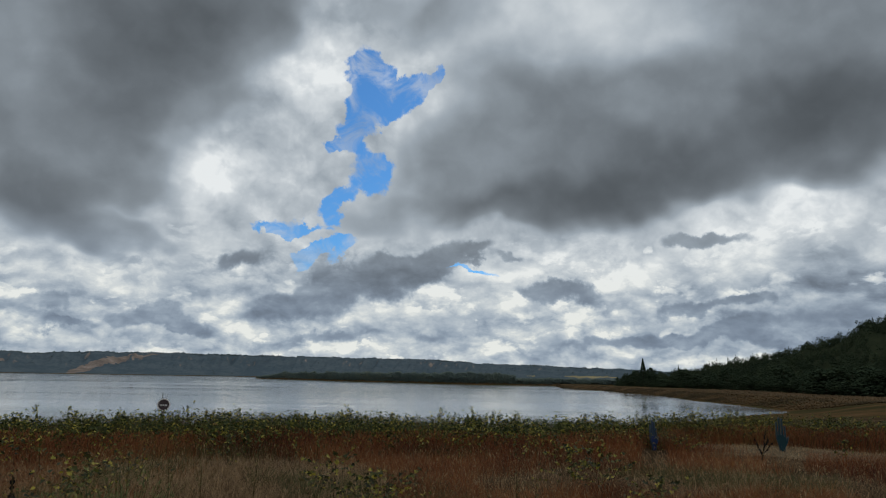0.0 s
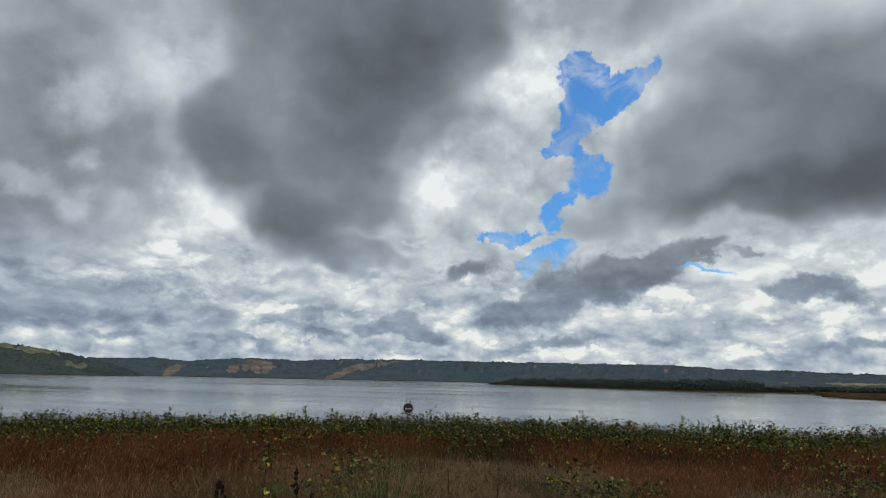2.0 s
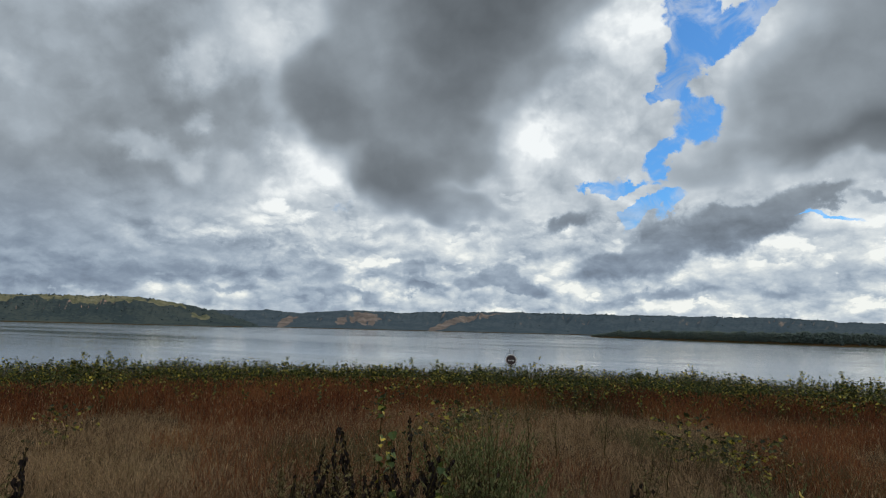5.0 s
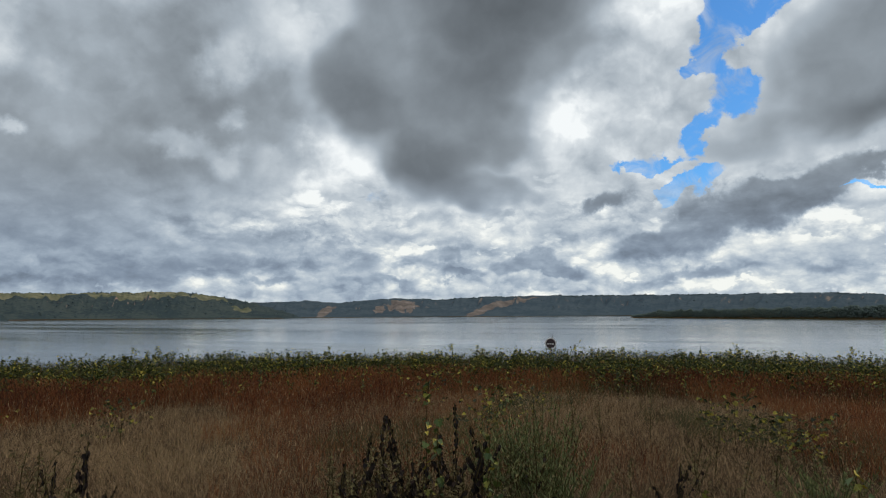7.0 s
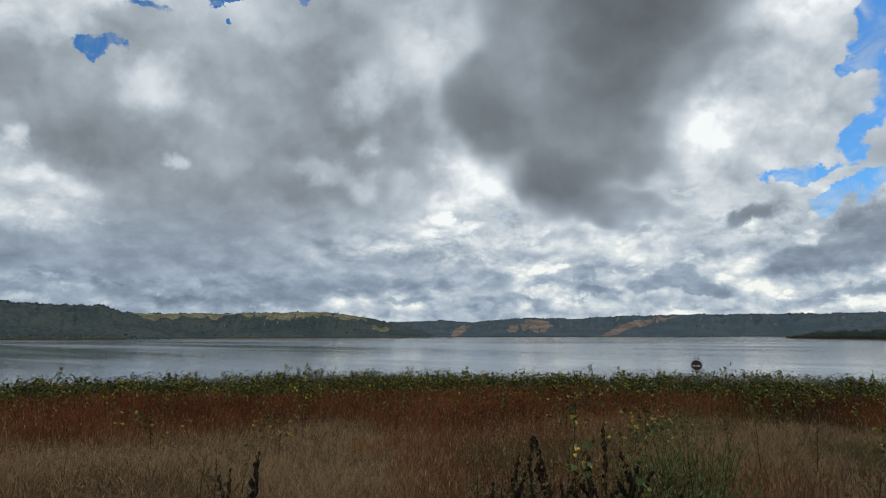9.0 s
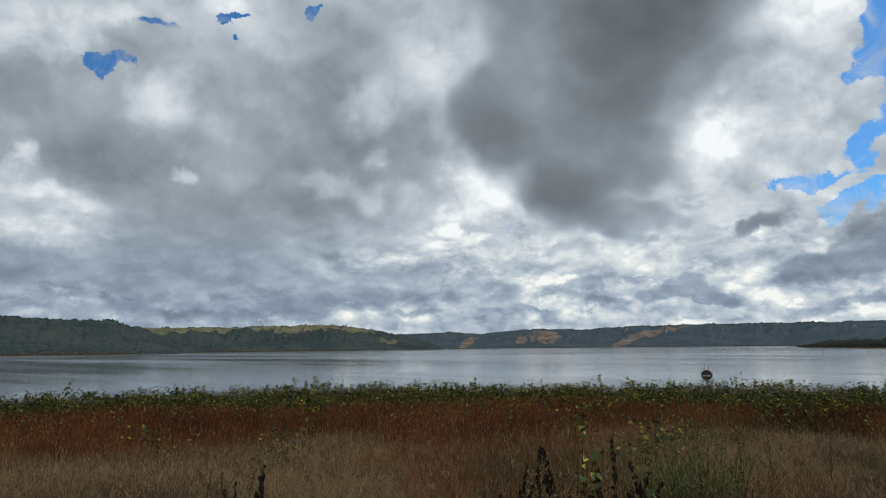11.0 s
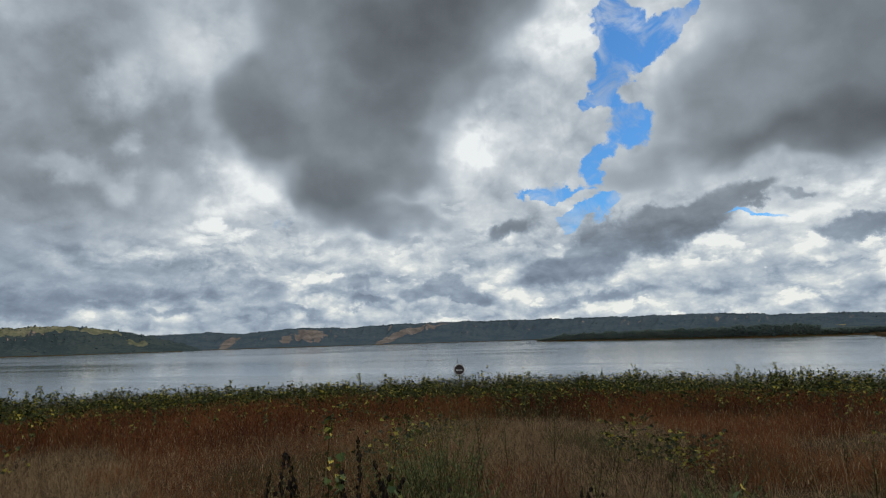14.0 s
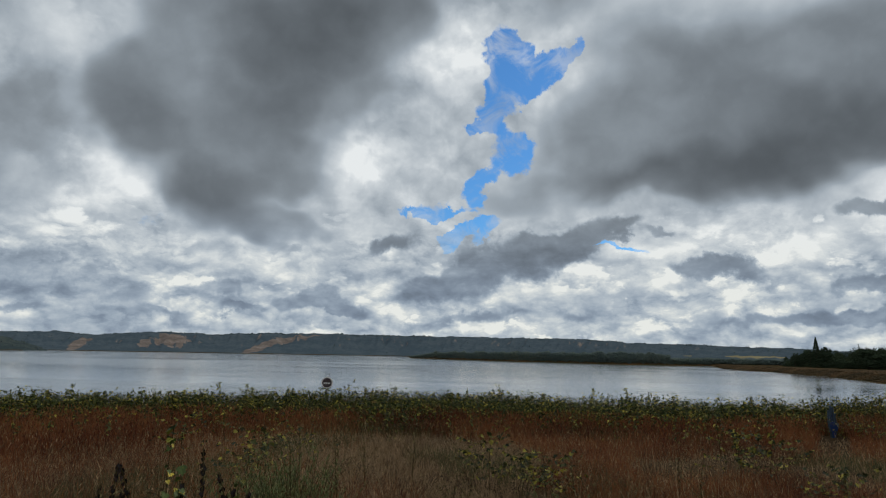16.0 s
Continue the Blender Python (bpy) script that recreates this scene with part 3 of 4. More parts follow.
# ---- woods: many small clumps ----
def octahedra(centres, size, rng, squash=0.8):
    """Small ragged tufts of foliage: vertices and triangles."""
    v = np.array([(1, 0, 0), (-1, 0, 0), (0, 1, 0), (0, -1, 0), (0, 0, 1), (0, 0, -1)], float)
    f = np.array([(0, 2, 4), (2, 1, 4), (1, 3, 4), (3, 0, 4), (2, 0, 5), (1, 2, 5), (3, 1, 5), (0, 3, 5)])
    k = len(centres)
    p = v[None] * (0.45 + 1.0 * rng.random((k, 6, 1))) + (rng.random((k, 6, 3)) - 0.5) * 0.7
    p = p * (1, 1, squash) * np.reshape(size, (-1, 1, 1)) + centres[:, None]
    return p.reshape(-1, 3), (f[None] + (np.arange(k) * 6)[:, None, None]).reshape(-1, 3)


def clumps(name, label, centres, size, mat, rng, tall=1.0, category="woods"):
    """Uneven clumps of foliage at the given places, joined."""
    v, f = octahedra(centres, size * (0.5 + 0.9 * rng.random(len(centres))), rng, tall)
    return tagged(new(name, from_arrays(name, v, f, mat, True)), label, category, kind="stuff")


def on_grid(pts, rng, count, s0, s1, bare=None):
    """Random places on a hill's grid, between two rows."""
    rows, cols, _ = pts.shape
    i = (s0 + (s1 - s0) * rng.random(count)) * (rows - 1) / 1.5
    j = rng.random(count) * (cols - 1.01)
    i0, j0 = i.astype(int), j.astype(int)
    u, w = (i - i0)[:, None], (j - j0)[:, None]
    i1, j1 = np.minimum(i0 + 1, rows - 1), np.minimum(j0 + 1, cols - 1)
    if bare is not None:
        keep = ~(bare[i0, j0] | bare[i1, j1])
        i0, j0, i1, j1, u, w = i0[keep], j0[keep], i1[keep], j1[keep], u[keep], w[keep]
    return (pts[i0, j0] * (1 - u) + pts[i1, j0] * u) * (1 - w) + (pts[i0, j1] * (1 - u) + pts[i1, j1] * u) * w


rng = np.random.default_rng(7)
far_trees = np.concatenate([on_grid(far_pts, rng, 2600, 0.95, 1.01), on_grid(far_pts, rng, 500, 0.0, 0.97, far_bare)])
clumps("woods", "dark woods along a distant ridge", far_trees + (0, 0, 0.2), 2.6, HAZY_WOODS, rng)
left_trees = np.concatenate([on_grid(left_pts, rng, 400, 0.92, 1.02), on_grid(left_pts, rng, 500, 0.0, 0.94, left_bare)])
clumps("woods", "dark green woods covering a hillside", left_trees + (0, 0, 0.2), 2.3, HAZY_WOODS, rng)
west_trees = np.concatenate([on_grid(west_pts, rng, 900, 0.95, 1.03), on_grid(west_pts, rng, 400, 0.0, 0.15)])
clumps("woods", "dark green woods covering a hillside", west_trees + (0, 0, 0.2), 2.2, HAZY_WOODS, rng)

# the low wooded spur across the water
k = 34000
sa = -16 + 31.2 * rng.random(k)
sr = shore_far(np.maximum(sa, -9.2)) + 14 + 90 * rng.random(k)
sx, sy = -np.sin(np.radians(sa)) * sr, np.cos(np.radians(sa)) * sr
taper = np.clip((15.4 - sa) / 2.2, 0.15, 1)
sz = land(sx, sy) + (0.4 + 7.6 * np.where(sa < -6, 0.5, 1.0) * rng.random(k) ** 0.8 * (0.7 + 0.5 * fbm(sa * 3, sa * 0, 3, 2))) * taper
clumps("woods", "low belt of dark trees along the far shore", np.stack([sx, sy, sz], -1), 0.66, HAZY_SPUR_WOODS, rng, 1.2)


# ---- trees of the bay ----
def broadleaf(rng, height, width, tufts=110):
    """A crown of several uneven masses of tufts."""
    lobes = 5 + int(rng.random() * 4)
    a = rng.random(lobes) * 6.283
    lr = width * 0.5 * rng.random(lobes) ** 0.5
    lz = height * (0.16 + 0.68 * rng.random(lobes))
    lobe = np.stack([np.cos(a) * lr, np.sin(a) * lr, lz], -1)
    pick = rng.integers(0, lobes, tufts)
    d_ = rng.normal(size=(tufts, 3))
    d_ /= np.linalg.norm(d_, axis=1, keepdims=True)
    c = lobe[pick] + d_ * width * 0.34 * (0.55 + 0.5 * rng.random((tufts, 1)))
    c[:, 2] = np.clip(c[:, 2], height * 0.03, height)
    return octahedra(c, (0.35 + 0.45 * rng.random(tufts)) * width / 8, rng)


def conifer(rng, height, width, tufts=260):
    """A pointed crown in ragged tiers."""
    s = rng.random(tufts) ** 0.75
    tier = np.floor(s * 17) / 17
    s = np.clip(tier + (s - tier) * 0.8 + (rng.random(tufts) - 0.5) * 0.05, 0, 1)
    a = rng.random(tufts) * 6.283
    rr = width / 2 * (1 - s) ** 0.9 * (0.45 + 0.65 * rng.random(tufts))
    c = np.stack([np.cos(a) * rr, np.sin(a) * rr, height * (0.06 + 0.93 * s) - rr * 0.25], -1)
    return octahedra(c, (0.3 + 0.35 * rng.random(tufts)) * (1.15 - 0.7 * s), rng, 0.7)


def trunk_of(rng, height, girth):
    pts = np.array([(0.15 * (rng.random() - 0.5) * i, 0.15 * (rng.random() - 0.5) * i, height * s) for i, s in enumerate((-0.03, 0.25, 0.5, 0.75))])
    a = np.arange(6) * np.pi / 3
    rad = girth * np.array([1.0, 0.8, 0.5, 0.2])
    v = (pts[:, None] + np.stack([np.cos(a), np.sin(a), np.zeros(6)], -1)[None] * rad[:, None, None]).reshape(-1, 3)
    f = [(i * 6 + j, i * 6 + (j + 1) % 6, (i + 1) * 6 + (j + 1) % 6, (i + 1) * 6 + j) for i in range(3) for j in range(6)]
    return v, np.array(f)


def ground_z(azimuth, r):
    p = away(azimuth, r)
    return Vector((p.x, p.y, float(land(np.array([p.x]), np.array([p.y]))[0])))


rng = np.random.default_rng(33)


def tree(label, crown, height, at, girth=0.22, group=""):
    root = tagged(new("tree"), label, "tree", group)
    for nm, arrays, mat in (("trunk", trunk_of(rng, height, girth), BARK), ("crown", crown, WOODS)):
        ob = new(nm, from_arrays(nm, *arrays, mat))
        ob.parent = root
    root.matrix_basis = Matrix.Translation(at)
    return root


tree("lone dark spruce with a pointed top at the wood's edge", conifer(rng, 17.0, 6.8, 900), 17.0, ground_z(-16.3, 428), 0.25)
tree("slender dark spruce on the wooded slope", conifer(rng, 11.0, 4.2, 300), 11.0, ground_z(-17.0, 440), 0.2)
kinds = [broadleaf(rng, 7.5 + 1.2 * i, 6.0 + 0.6 * i, 260) for i in range(5)]
edge_trees = [tree("bushy dark green tree at the foot of the wood", kinds[i], 7.5 + 1.2 * i, ground_z(-14.9 - 0.5 * i, 445 + 5 * i), 0.2, "trees at the wood's edge") for i in range(5)]
for i in range(90):
    a = -16.5 - 25 * (i + rng.random()) / 90
    r = np.interp(a, (-41, -30, -23, -15), (180, 214, 316, 455)) + 16 * rng.random()
    g = copy_thing(edge_trees[int(rng.random() * 5)], Matrix.Translation(ground_z(a, r)) @ pose(0, 0, 0, 0, 0, 360 * rng.random()))
    g.scale = (0.8 + 0.4 * rng.random(),) * 2 + (0.30 + 0.55 * rng.random(),)

# the forest on the slope behind them
crowns = [broadleaf(rng, 9, 6.0, 105) for i in range(6)] + [conifer(rng, 11, 4.6, 90) for i in range(3)]
spots = on_grid(wood_pts, rng, 3600, 0.0, 1.02)
az_spot = np.degrees(np.arctan2(-spots[:, 0], spots[:, 1]))
spots = spots[(az_spot > -48) & (az_spot < -14.2)]
forest_v, forest_f, o = [], [], 0
for px, py, pz in spots:
    v, f = crowns[int(rng.choice(9, p=(0.145,) * 6 + (0.13 / 3,) * 3))]
    t_ = rng.random() * 6.283
    s_ = 0.36 + 0.36 * rng.random()
    c_, n_ = math.cos(t_) * s_, math.sin(t_) * s_
    forest_v.append(np.stack([v[:, 0] * c_ - v[:, 1] * n_ + px, v[:, 0] * n_ + v[:, 1] * c_ + py, v[:, 2] * s_ + pz - 0.8], -1))
    forest_f.append(f + o)
    o += len(v)
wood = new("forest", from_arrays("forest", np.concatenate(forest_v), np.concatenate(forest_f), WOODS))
tagged(wood, "dense dark green mixed forest on a steep slope", "forest", kind="stuff")

# ---- meadow ----
def single_leaf():
    """Broad leaves, each green or yellow as a whole, with paler veins."""
    m, n, b = material("broad_leaf")
    c = n.ramp(n.add("ShaderNodeObjectInfo").outputs["Random"], ((0.0, (0.03, 0.055, 0.010)), (0.5, (0.075, 0.11, 0.016)), (0.75, (0.26, 0.24, 0.028)), (1.0, (0.52, 0.38, 0.03))))
    c = n.mix(1.0, c, n.ramp(n.noise(coords(n), 60.0, 4.0), ((0.3, 0.7), (0.7, 1.25))), "MULTIPLY")
    finish(n, b, c, 0.55, spec=0.35)
    return m


STRAW = islands("straw_grass", ((0.0, (0.028, 0.018, 0.010)), (0.35, (0.155, 0.095, 0.050)), (0.75, (0.46, 0.31, 0.165)), (1.0, (0.20, 0.155, 0.065))), 0.75, 0.2, 0.25, 0.3, 0.35)
RUST = islands("rust_grass", ((0.0, (0.022, 0.009, 0.006)), (0.35, (0.105, 0.032, 0.013)), (0.7, (0.27, 0.098, 0.034)), (1.0, (0.34, 0.21, 0.08))), 0.75, 0.2, 0.25, 0.45, 0.3)
GREENISH = islands("green_grass", ((0.0, (0.03, 0.037, 0.013)), (0.5, (0.075, 0.08, 0.028)), (1.0, (0.155, 0.135, 0.055))), 0.7, 0.25, 0.25, 0.3, 0.4)
OLIVE = islands("olive_grass", ((0.0, (0.03, 0.026, 0.010)), (0.5, (0.085, 0.066, 0.023)), (1.0, (0.17, 0.135, 0.048))), 0.75, 0.2, 0.25, 0.4, 0.3)
WEED_LEAF = islands("weed_leaves", ((0.0, (0.016, 0.024, 0.008)), (0.5, (0.046, 0.058, 0.016)), (0.8, (0.10, 0.115, 0.024)), (0.93, (0.36, 0.30, 0.035)), (1.0, (0.10, 0.05, 0.02))), 0.7, 0.15, 0.2)
YELLOW_LEAF = islands("yellowing_leaves", ((0.0, (0.035, 0.048, 0.014)), (0.5, (0.09, 0.105, 0.026)), (0.75, (0.26, 0.25, 0.045)), (0.92, (0.48, 0.39, 0.05)), (1.0, (0.06, 0.03, 0.015))), 0.6, 0.3, 0.35)
BUSH_LEAF = islands("bush_leaves", ((0.0, (0.018, 0.024, 0.009)), (0.45, (0.05, 0.056, 0.017)), (0.70, (0.12, 0.125, 0.028)), (0.88, (0.42, 0.35, 0.045)), (1.0, (0.05, 0.025, 0.013))), 0.6, 0.3, 0.3)
SINGLE_LEAF = single_leaf()
DEAD_LEAF = islands("withered_leaves", ((0.0, (0.008, 0.006, 0.006)), (0.7, (0.022, 0.014, 0.012)), (1.0, (0.05, 0.03, 0.022))), 0.8, 0.2)
SILVER_LEAF = islands("wormwood_leaves", ((0.0, (0.066, 0.082, 0.034)), (0.6, (0.15, 0.175, 0.066)), (1.0, (0.26, 0.26, 0.10))), 0.75, 0.2, 0.2)
STEM = mottled("weed_stem", ((0.3, (0.035, 0.028, 0.014)), (0.7, (0.085, 0.065, 0.03))), 6.0, 60.0)


def outward(x, y):
    """By how much the belts of growth lie farther off towards the bay."""
    return 6.5 * ease((-np.degrees(np.arctan2(-x, y)) - 8) / 20)


def polar(rng, count, r0, r1, a0=-40.0, a1=82.0):
    """Places spread evenly over a sector of the meadow."""
    r = np.sqrt(r0 ** 2 + (r1 ** 2 - r0 ** 2) * rng.random(count))
    a = np.radians(a0 + (a1 - a0) * rng.random(count))
    return -np.sin(a) * r, np.cos(a) * r


def clear(x, y):
    """Where tall growth stands: not on the trodden path, nor on the mown spots before the sculptures."""
    a, r = np.degrees(np.arctan2(-x, y)), np.hypot(x, y)
    wobble = (fbm(x * 0.9, y * 0.9, 2, 17) - 0.5) * 0.8
    path = (a < -18.8) & (r + wobble > 17.7) & (r + wobble < 19.8)
    mown = ((np.abs(a + 16.9) < 1.1) & (r > 13.0) & (r < 18.0)) | ((np.abs(a + 26.1) < 1.3) & (r > 14.5) & (r < 18.8))
    return ~(path | mown)


def blades(x, y, height, width, lean, rng, joints=2):
    """Blades of grass: tapered strips that bend over. Returns vertices and triangles."""
    k = len(x)
    z = land(x, y) - 0.01
    face, fall = rng.random(k) * 6.283, rng.random(k) * 6.283
    bend = lean * (0.3 + rng.random(k))
    dx, dy = np.cos(fall) * bend * height, np.sin(fall) * bend * height
    wx_, wy_ = np.cos(face) * width / 2, np.sin(face) * width / 2
    rows = []
    for j in range(joints):
        s = j / joints
        px, py, pz = x + dx * s ** 1.7, y + dy * s ** 1.7, z + height * s * (1 - 0.25 * bend * s)
        taper = 1 - 0.55 * s
        rows += [np.stack([px - wx_ * taper, py - wy_ * taper, pz], -1), np.stack([px + wx_ * taper, py + wy_ * taper, pz], -1)]
    rows.append(np.stack([x + dx, y + dy, z + height * (1 - 0.25 * bend)], -1))
    verts = np.stack(rows, 1)
    tris = []
    for j in range(joints - 1):
        o = 2 * j
        tris += [(o, o + 1, o + 3), (o, o + 3, o + 2)]
    o = 2 * (joints - 1)
    tris.append((o, o + 1, o + 2))
    m = verts.shape[1]
    faces = (np.array(tris)[None] + (np.arange(k) * m)[:, None, None]).reshape(-1, 3)
    return verts.reshape(-1, 3), faces


def join(pieces):
    """Several (vertices, triangles) as one."""
    out_v, out_f, o = [], [], 0
    for v, f in pieces:
        out_v.append(v)
        out_f.append(f + o)
        o += len(v)
    return np.concatenate(out_v), np.concatenate(out_f)


def stuff(name, label, category, pieces, mat):
    v, f = join(pieces)
    return tagged(new(name, from_arrays(name, v, f, mat)), label, category, kind="stuff")


def heads(x, y, z, length, width, rng):
    """Small seed heads: flat spindles, upright or nodding."""
    k = len(x)
    a, tip = rng.random(k) * 6.283, (rng.random((k, 2)) - 0.5) * length[:, None]
    c, s = np.cos(a) * width / 2, np.sin(a) * width / 2
    base = np.stack([x, y, z], -1)
    top = base + np.stack([tip[:, 0], tip[:, 1], length], -1)
    mid = (base * 0.55 + top * 0.45)
    off = np.stack([c, s, np.zeros(k)], -1)
    verts = np.stack([base, mid - off, mid + off, top], 1).reshape(-1, 3)
    faces = (np.array([(0, 2, 1), (1, 2, 3)])[None] + (np.arange(k) * 4)[:, None, None]).reshape(-1, 3)
    return verts, faces


rng = np.random.default_rng(21)
# pale matted grass close by
x, y = polar(rng, 190000, 3.6, 13.8)
bx, by = polar(rng, 26000, 13.0, 22.5, -40, -8)
keep = np.hypot(bx, by) < 13.8 + outward(bx, by)
x, y = np.concatenate([x, bx[keep]]), np.concatenate([y, by[keep]])
keep = rng.random(len(x)) < 1 - 0.62 * ease((14 - np.degrees(np.arctan2(-x, y))) / 16)
x, y = x[keep], y[keep]
thick = fbm(x * 0.5, y * 0.5, 3, 61)
h = (0.09 + 0.20 * rng.random(len(x))) * (0.55 + 0.9 * thick)
near_grass = [blades(x, y, h, 0.0022 + 0.0028 * rng.random(len(x)), 1.5, rng, 2)]
x, y = polar(rng, 14000, 3.6, 13.5)
h = 0.2 + 0.28 * rng.random(len(x))
near_grass.append(blades(x, y, h, 0.0025 + 0.0015 * rng.random(len(x)), 0.4, rng, 2))
near_grass.append(heads(x, y, land(x, y) + h * 0.9, 0.03 + 0.05 * rng.random(len(x)), 0.006 + 0.005 * rng.random(len(x)), rng))
stuff("grass", "matted pale straw-coloured dry grass on the meadow", "grass", near_grass, STRAW)
# broken reeds lying at a slant
x, y = polar(rng, 420, 7.5, 14.5)
stuff("straw", "bleached broken straws leaning in the meadow", "grass", [blades(x, y, 0.2 + 0.25 * rng.random(len(x)), 0.009 + 0.006 * rng.random(len(x)), 0.9, rng, 2)], STRAW)

# greener tufts in patches
x, y = polar(rng, 90000, 3.6, 13.0, -40, 45)
keep = fbm(x * 0.4 + 9, y * 0.4, 3, 77) > np.where(np.degrees(np.arctan2(-x, y)) < 8, 0.51, 0.58)
x, y = x[keep], y[keep]
stuff("grass", "dull green grass tufts among the straw", "grass", [blades(x, y, 0.12 + 0.28 * rng.random(len(x)), 0.003 + 0.003 * rng.random(len(x)), 0.8, rng, 2)], GREENISH)

# rust-red tall grass: a broad belt, and stray tufts before it
x, y = polar(rng, 135000, 11.0, 17.0)
slide = outward(x, y)
x, y = x * (1 + slide / np.hypot(x, y)), y * (1 + slide / np.hypot(x, y))
keep = clear(x, y)
x, y = x[keep], y[keep]
r = np.hypot(x, y) - outward(x, y)
edge_r = 12.9 + (fbm(x * 0.25, y * 0.25, 3, 83) - 0.5) * 6.0
keep = r > edge_r
x, y, r = x[keep], y[keep], r[keep]
h = (0.32 + 0.34 * rng.random(len(x))) * (0.70 + 0.6 * fbm(x * 0.6, y * 0.6, 3, 84)) * (0.8 + 0.2 * ease((r - edge_r[keep]) / 1.0)) * (1 - 0.35 * ease((r - 14.5) / 2))
red = [blades(x, y, h, 0.0045 + 0.0045 * rng.random(len(x)), 0.5, rng, 2)]
pick = rng.random(len(x)) < 0.35
red.append(heads(x[pick], y[pick], land(x[pick], y[pick]) + h[pick] * 0.8, 0.04 + 0.06 * rng.random(pick.sum()), 0.009 + 0.008 * rng.random(pick.sum()), rng))
x, y = polar(rng, 60000, 4.0, 13.5)
bx, by = polar(rng, 75000, 5.0, 18.0, -40, 10)
x, y = np.concatenate([x, bx]), np.concatenate([y, by])
bearing = np.degrees(np.arctan2(-x, y))
keep = clear(x, y) & (fbm(x * 0.45 + 3, y * 0.45, 3, 91) > np.where(bearing < -17, 0.52, np.where(bearing < 8, 0.47, 0.60)))
x, y = x[keep], y[keep]
h = 0.18 + 0.26 * rng.random(len(x))
red.append(blades(x, y, h, 0.003 + 0.003 * rng.random(len(x)), 0.7, rng, 2))
stuff("grass", "tall rust-red dry grass in a broad belt", "grass", red, RUST)

# olive growth on the bank behind it
x, y = polar(rng, 75000, 13.6, 22.0)
slide = outward(x, y)
x, y = x * (1 + slide / np.hypot(x, y)), y * (1 + slide / np.hypot(x, y))
keep = clear(x, y)
x, y = x[keep], y[keep]
h = (0.40 + 0.28 * rng.random(len(x))) * (0.75 + 0.25 * ease((np.hypot(x, y) - 15) / 3)) * (1 - 0.12 * ease((8 - np.degrees(np.arctan2(-x, y))) / 10))
stuff("grass", "olive green rough growth on top of the bank", "grass", [blades(x, y, h, 0.006 + 0.006 * rng.random(len(x)), 0.6, rng, 2)], OLIVE)


# ---- weeds ----
def tube(points, r0, r1, sides=5):
    """A tapered stem along some points."""
    p = np.asarray(points, float)
    k = len(p)
    a = np.arange(sides) * 2 * np.pi / sides
    rad = np.linspace(r0, r1, k)
    v = (p[:, None] + np.stack([np.cos(a), np.sin(a), np.zeros(sides)], -1)[None] * rad[:, None, None]).reshape(-1, 3)
    f = []
    for i in range(k - 1):
        for j in range(sides):
            a0, a1 = i * sides + j, i * sides + (j + 1) % sides
            f += [(a0, a1, a1 + sides), (a0, a1 + sides, a0 + sides)]
    return v, np.array(f)


LOBED = np.array([(0, 0), (0.34, 0.06), (0.52, 0.34), (0.30, 0.46), (0.36, 0.74), (0.13, 0.70), (0, 1.0), (-0.13, 0.70), (-0.36, 0.74), (-0.30, 0.46), (-0.52, 0.34), (-0.34, 0.06)])
OVAL = np.array([(0, 0), (0.26, 0.25), (0.24, 0.55), (0, 1.0), (-0.24, 0.55), (-0.26, 0.25)])


def leaf(at, out, size, rng, outline, droop=0.5):
    """One folded leaf that hangs outward from a stem."""
    out = Vector(out).normalized()
    tilt = droop * (0.5 + rng.random())
    along = (out * math.cos(tilt) + Vector((0, 0, -math.sin(tilt)))).normalized()
    side = along.cross(Vector((0, 0, 1))).normalized()
    roll = (rng.random() - 0.5) * 1.4
    up_ = side.cross(along)
    side = side * math.cos(roll) + up_ * math.sin(roll)
    up_ = side.cross(along)
    m = len(outline)
    at = np.asarray(at, float)
    s, al, u = np.array(side), np.array(along), np.array(up_)
    rim = at + size * (outline[:, :1] * s + outline[:, 1:] * al + np.abs(outline[:, :1]) * 0.35 * u)
    mid = at + size * 0.45 * al
    v = np.concatenate([rim, mid[None]])
    f = np.array([(i, (i + 1) % m, m) for i in range(m)])
    return v, f


